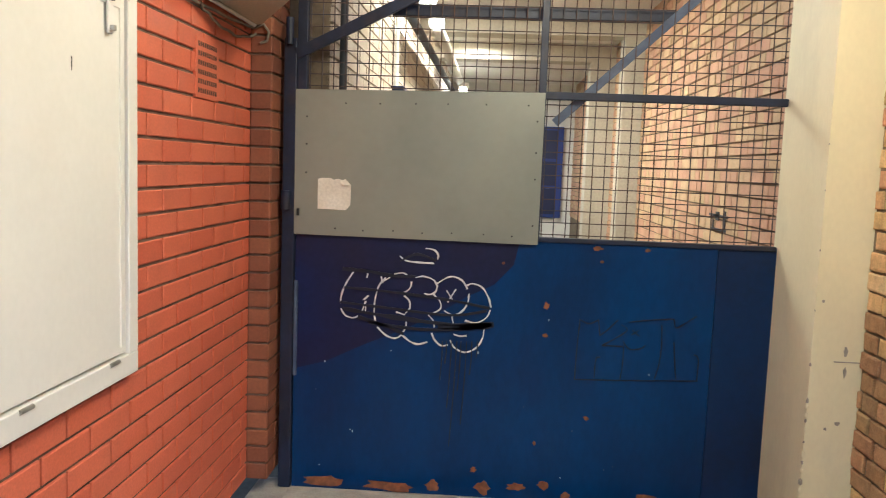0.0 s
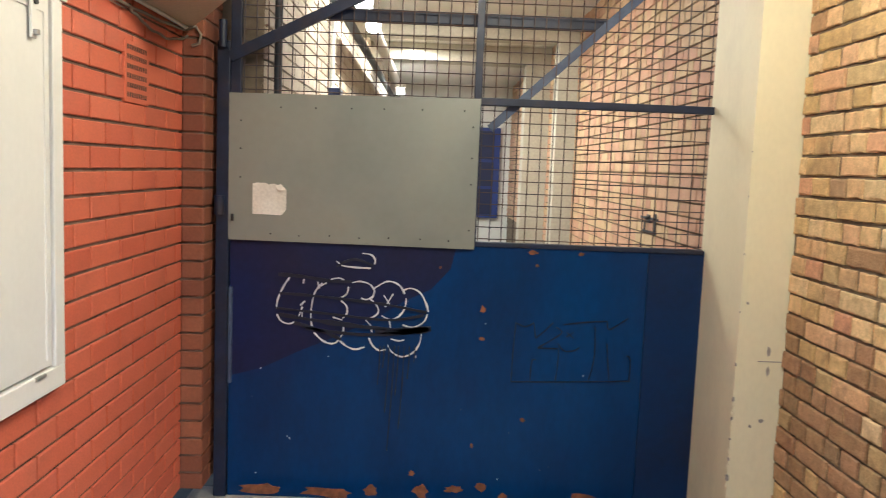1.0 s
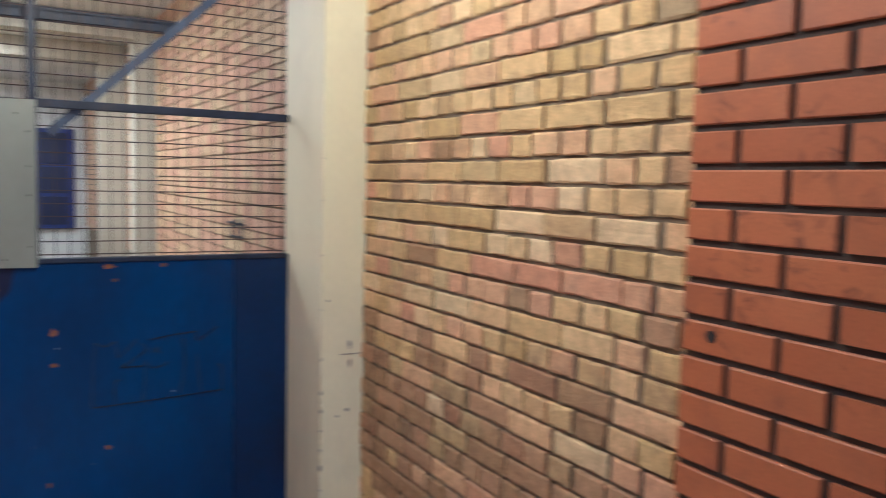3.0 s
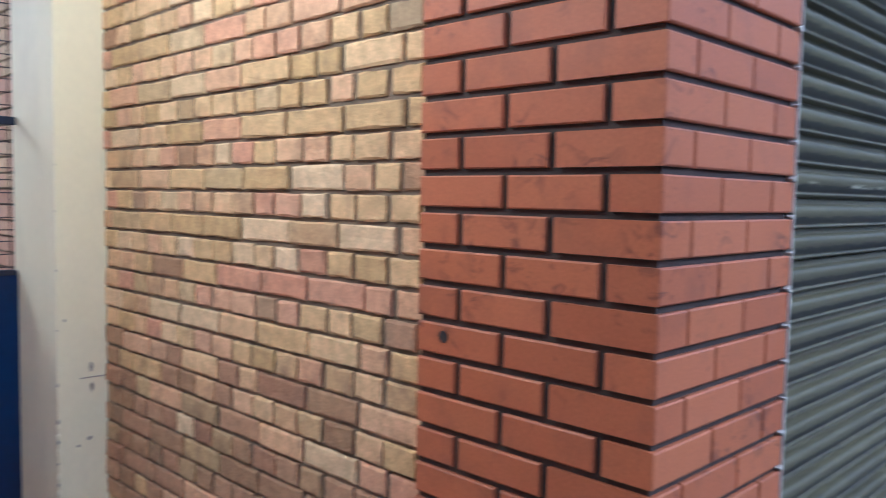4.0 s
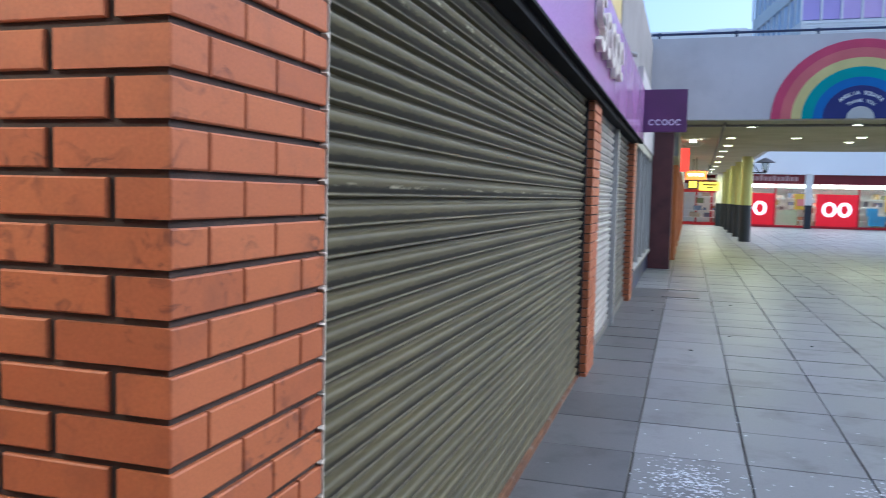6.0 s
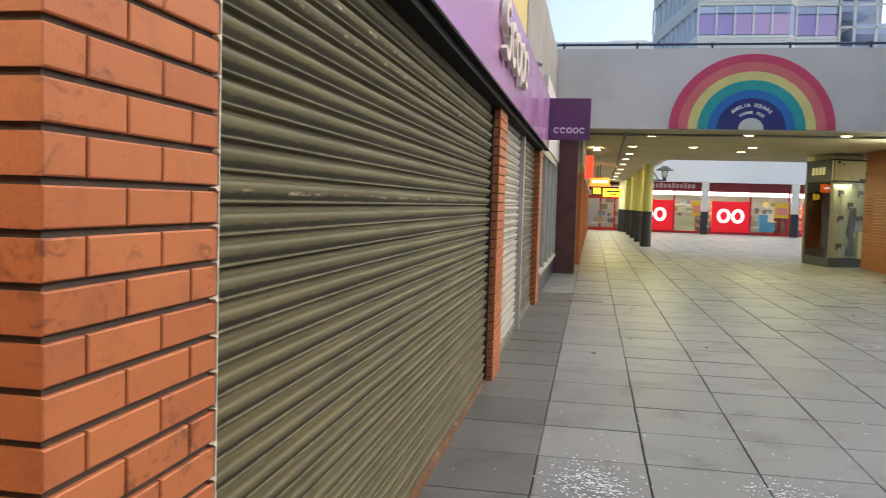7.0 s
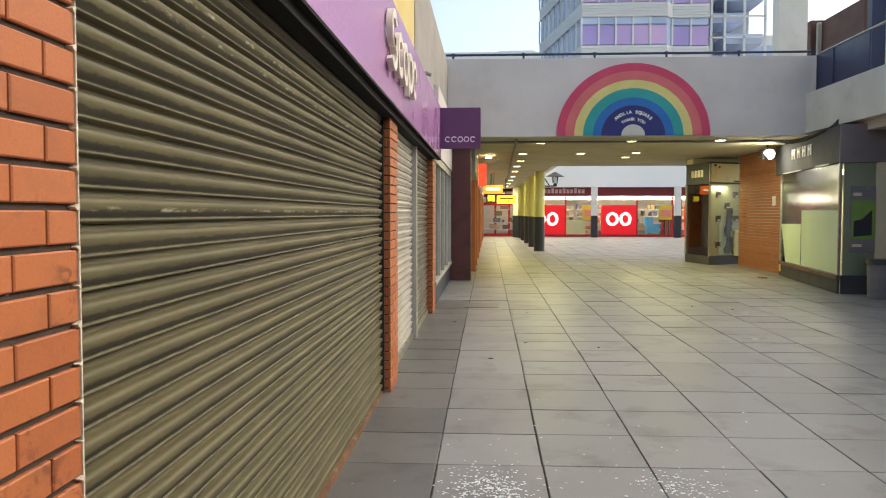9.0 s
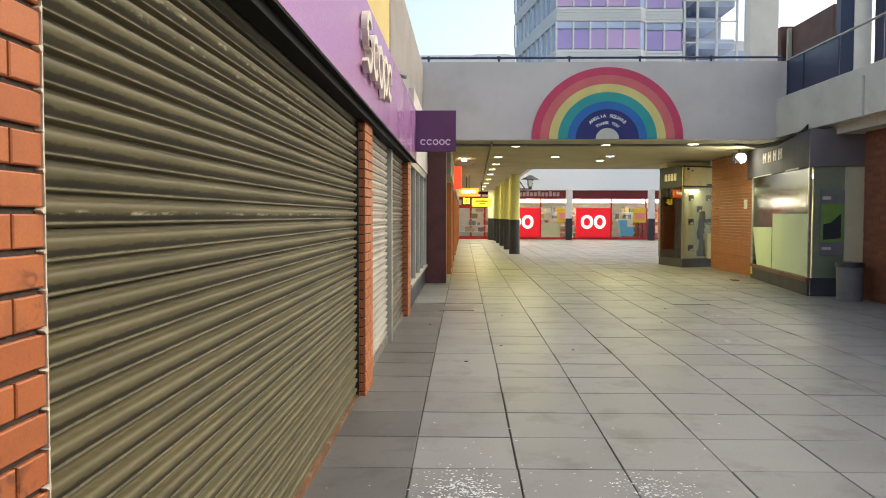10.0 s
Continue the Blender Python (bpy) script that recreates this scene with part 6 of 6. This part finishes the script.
def brick(l, h, material, parent, m, rough=0.0, bevel=0.003, d=0.03, name="brick"):
    key = (round(l, 3), h, material.name, random.randrange(5 if rough else 1))
    if key not in MESHES:
        MESHES[key] = brick_mesh(name, l, h, d, rough, len(MESHES), material, bevel)
    ob = new(name, MESHES[key])
    ob.parent = parent
    ob.matrix_parent_inverse = parent.matrix_world.inverted()
    ob.matrix_basis = m
    return ob


def face(parent, origin, turn, length, z_lo, z_hi, z_ref, material, lay, h=0.065, rough=0.0, bevel=0.003, jitter=0.0, joint=0.010, skip=None, pitch=0.075):
    """Lays courses on one face: origin is its left foot seen from the front, turn its heading, lay(k) the starts and lengths along course k."""
    k = math.floor((z_lo - z_ref) / pitch)
    while z_ref + k * pitch < z_hi:
        z = z_ref + k * pitch
        for s, l in lay(k):
            a, b = max(s, 0.0), min(s + l, length)
            if b - a < 0.02 or z + h < z_lo + 0.03 or (skip and skip(a, b, z)):
                continue
            m = pose(origin[0], origin[1], 0, 0, 0, turn) @ pose(a, random.uniform(-jitter, jitter), z + random.uniform(-jitter, jitter) * 0.5, 0, random.uniform(-1, 1) * jitter * 200, 0)
            brick(b - a, h, material(k) if callable(material) else material, parent, m, rough, bevel)
        k += 1


def stretcher(off_even, off_odd, length, joint=0.010, l=0.215):
    def lay(k):
        s = (off_even if k % 2 == 0 else off_odd) - 0.225
        out = []
        while s < length:
            out.append((s, 0.225 - joint))
            s += 0.225
        return out
    return lay


def english(length):
    """Header and stretcher courses by turns, set out from the pier end; the lower stretchers break bond with the upper ones."""
    def lay(k):
        rnd = random.Random(k * 7 + 3)
        step = 0.1115 if k % 2 == 0 else 0.222
        ends = 1.559 if k % 2 == 0 else 1.612 if k > -6 else 1.475
        joints = [ends + n * step + rnd.uniform(-0.011, 0.011) for n in range(-16, 4)]
        if k % 2:
            joints = sorted(joints + [q + step / 2 + rnd.uniform(-0.01, 0.01) for q in joints if rnd.random() < 0.14])
        return [(a + rnd.uniform(0.004, 0.009), b - a - rnd.uniform(0.009, 0.016)) for a, b in zip(joints, joints[1:]) if b < length + 0.2]
    return lay


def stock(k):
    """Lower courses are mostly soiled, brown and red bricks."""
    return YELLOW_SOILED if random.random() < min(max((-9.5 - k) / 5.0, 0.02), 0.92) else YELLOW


Z0 = 1.519
# corner pier: quoins that turn the corner, then the west and the south face
face(pier_east, (-0.051, 0.557), -90, 0.442, -0.09, 3.1, Z0 + 0.006, RED, lambda k: ([(0.0, 0.220), (0.235, 0.207)] if k % 2 == 0 else [(0.0, 0.107), (0.1225, 0.205)]), h=0.062)
face(pier_east, (-0.051, 0.0), 0, 0.522, -0.09, 3.1, Z0 + 0.006, RED, lambda k: ([(0.2095, 0.2065), (0.4225, 0.2)] if k % 2 == 0 else [(0.1035, 0.2065), (0.3165, 0.3)]), h=0.062)
quoins = [brick_mesh("brick", 0.203, 0.062, 0.098, 0.0, 71, RED, 0.003), brick_mesh("brick", 0.097, 0.062, 0.212, 0.0, 72, RED, 0.003)]
for k in range(-22, 22):
    ob = new("brick", quoins[k % 2])
    ob.parent = pier_east
    ob.matrix_basis = pose(-0.051, 0.0, Z0 + 0.006 + k * 0.075)
for pr, x0 in ((pier_mid, 5.352), (pier_far, 10.272)):
    face(pr, (x0, 0.0), 0, 0.52, -0.06, 2.25, 0.012 + 0.005, RED, lambda k: ([(0.0, 0.215), (0.225, 0.295)] if k % 2 == 0 else [(0.0, 0.102), (0.1125, 0.215), (0.3375, 0.2)]))
    face(pr, (x0, 0.10), -90, 0.069, -0.06, 2.25, 0.012 + 0.005, RED, lambda k: [(0.0, 0.069)])
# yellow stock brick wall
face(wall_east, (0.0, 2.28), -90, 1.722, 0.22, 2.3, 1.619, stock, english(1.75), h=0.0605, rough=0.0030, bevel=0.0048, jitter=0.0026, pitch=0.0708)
# red wall of the passage, front faces east: seen from the front, left is north
face(wall_west, (LX, 0.0), 90, 2.68, 0, 2.6, 1.339, RED_ALLEY, stretcher(0.016, 0.128, 2.68))
face(pier_west, (LX, 2.68), 0, 0.085, 0, 3.2, 1.339, BROWN_BRICK, lambda k: [(0.0, 0.085)])
face(pier_west, (-2.240, 2.685), 90, 0.255, 0, 3.2, 1.339, BROWN_BRICK, lambda k: ([(0, 0.215), (0.225, 0.1)] if k % 2 else [(0, 0.102), (0.1125, 0.2)]))

# paving
pav = solid("pavement", prism([(-9.0, -0.22), (60.0, -0.22), (60.0, -0.014), (6.7, -0.014), (0.0, floor_z(0) - 0.014), (-9.0, floor_z(0) - 0.014)], "y", -30.0, 0.55), PAVE_JOINT, "dark joints of the paved mall floor", "pavement", "structure")
PY = 0.620
SLAB_X = [5.51 - 0.634 * k for k in range(24, 0, -1)] + [5.51 + 0.595 * k for k in range(74)]
slab_meshes = {}
far_verts, far_faces = [], []
for i, x in enumerate(SLAB_X[:-1]):
    for j in range(0, 34):
        y, w = -0.482 - (j - 1) * PY, SLAB_X[i + 1] - x
        if x < -3 or y < -8.0 and x < 24 or x > 48.3:
            continue
        lift = random.uniform(-0.003, 0.0)
        if x < 12 and j < 12:
            kind = (round(w, 3), j < 2)
            if kind not in slab_meshes:
                slab_meshes[kind] = brick_mesh("paving_slab", w - 0.010, PY - 0.010, 0.03, 0.0, 1, PAVING_SOIL_SHADE if j < 2 else PAVING, 0.003)
            ob = new("paving_slab", slab_meshes[kind])
            ob.parent = pav
            tilt = math.degrees(math.atan2(floor_z(x + w) - floor_z(x), w))
            drift = 0.05 * math.sin(j * 2.1) * min(max((x - 5.6) / 2.0, 0.0), 1.0)
            ob.matrix_basis = pose(x + drift, y + random.uniform(-0.003, 0.003), floor_z(x) + lift, 0, -tilt, 0) @ pose(0, 0, 0, -90 + random.uniform(-0.12, 0.12), random.uniform(-0.12, 0.12), 0)
        else:
            n = len(far_verts)
            far_verts += [(x + a, y + b, floor_z(x + a) + lift + c) for c in (0, -0.012) for a, b in ((0, 0), (w - 0.013, 0), (w - 0.013, PY - 0.012), (0, PY - 0.012))]
            far_faces += [(n, n + 1, n + 2, n + 3), (n, n + 4, n + 5, n + 1), (n + 3, n + 2, n + 6, n + 7), (n, n + 3, n + 7, n + 4), (n + 1, n + 5, n + 6, n + 2)]
me = bpy.data.meshes.new("far_slabs")
me.from_pydata(far_verts, [], far_faces)
me.materials.append(PAVING)
far = new("far_slabs", me)
far.parent = pav
tagged(far, kind="stuff")


def joined_courses(name, parent, origin, turn, length, z_lo, z_hi, material, header):
    """Far courses as one mesh of shallow bricks, laid along x and turned to the wall."""
    rnd = random.Random(len(name))
    verts, faces = [], []
    k, z = 0, z_lo
    while z < z_hi:
        step = 0.1125 if (header and k % 2 == 0) else 0.225
        s = -rnd.uniform(0, step)
        while s < length:
            a, b = max(s, 0), min(s + step - 0.010, length)
            s += step
            if b - a < 0.02:
                continue
            y, n = rnd.uniform(-0.003, 0.003), len(verts)
            verts += [(a, y, z), (b, y, z), (b, y, z + 0.062), (a, y, z + 0.062), (a, y + 0.02, z), (b, y + 0.02, z), (b, y + 0.02, z + 0.062), (a, y + 0.02, z + 0.062)]
            faces += [(n, n + 1, n + 2, n + 3), (n, n + 4, n + 5, n + 1), (n + 3, n + 2, n + 6, n + 7), (n, n + 3, n + 7, n + 4), (n + 1, n + 5, n + 6, n + 2)]
        z += 0.073
        k += 1
    me = bpy.data.meshes.new(name)
    me.from_pydata(verts, [], faces)
    me.materials.append(material)
    ob = new(name, me)
    ob.parent = parent
    ob.matrix_basis = pose(origin[0], origin[1], 0, 0, 0, turn)
    return tagged(ob, kind="stuff")


joined_courses("brickwork", wall_east, (0.0, 2.28), -90, 1.745, 2.33, 3.1, YELLOW, True)
joined_courses("brickwork", wall_east, (0.0, 2.28), -90, 1.745, 0.0, 0.15, YELLOW, True)
joined_courses("brickwork", scene.objects["wall_corridor_east"], (0.0, 13.0), -90, 10.1, 0.6, 2.78, CORRIDOR_BRICK, True)
joined_courses("brickwork", scene.objects["wall_corridor_west"], (-2.05, 2.95), 90, 10.0, 0.8, 2.78, PALE_BRICK, False)
joined_courses("brickwork", scene.objects["wall_south_row"], (13.0, -7.735), 180, 20.0, 0.0, 3.05, BROWN_BRICK, False)
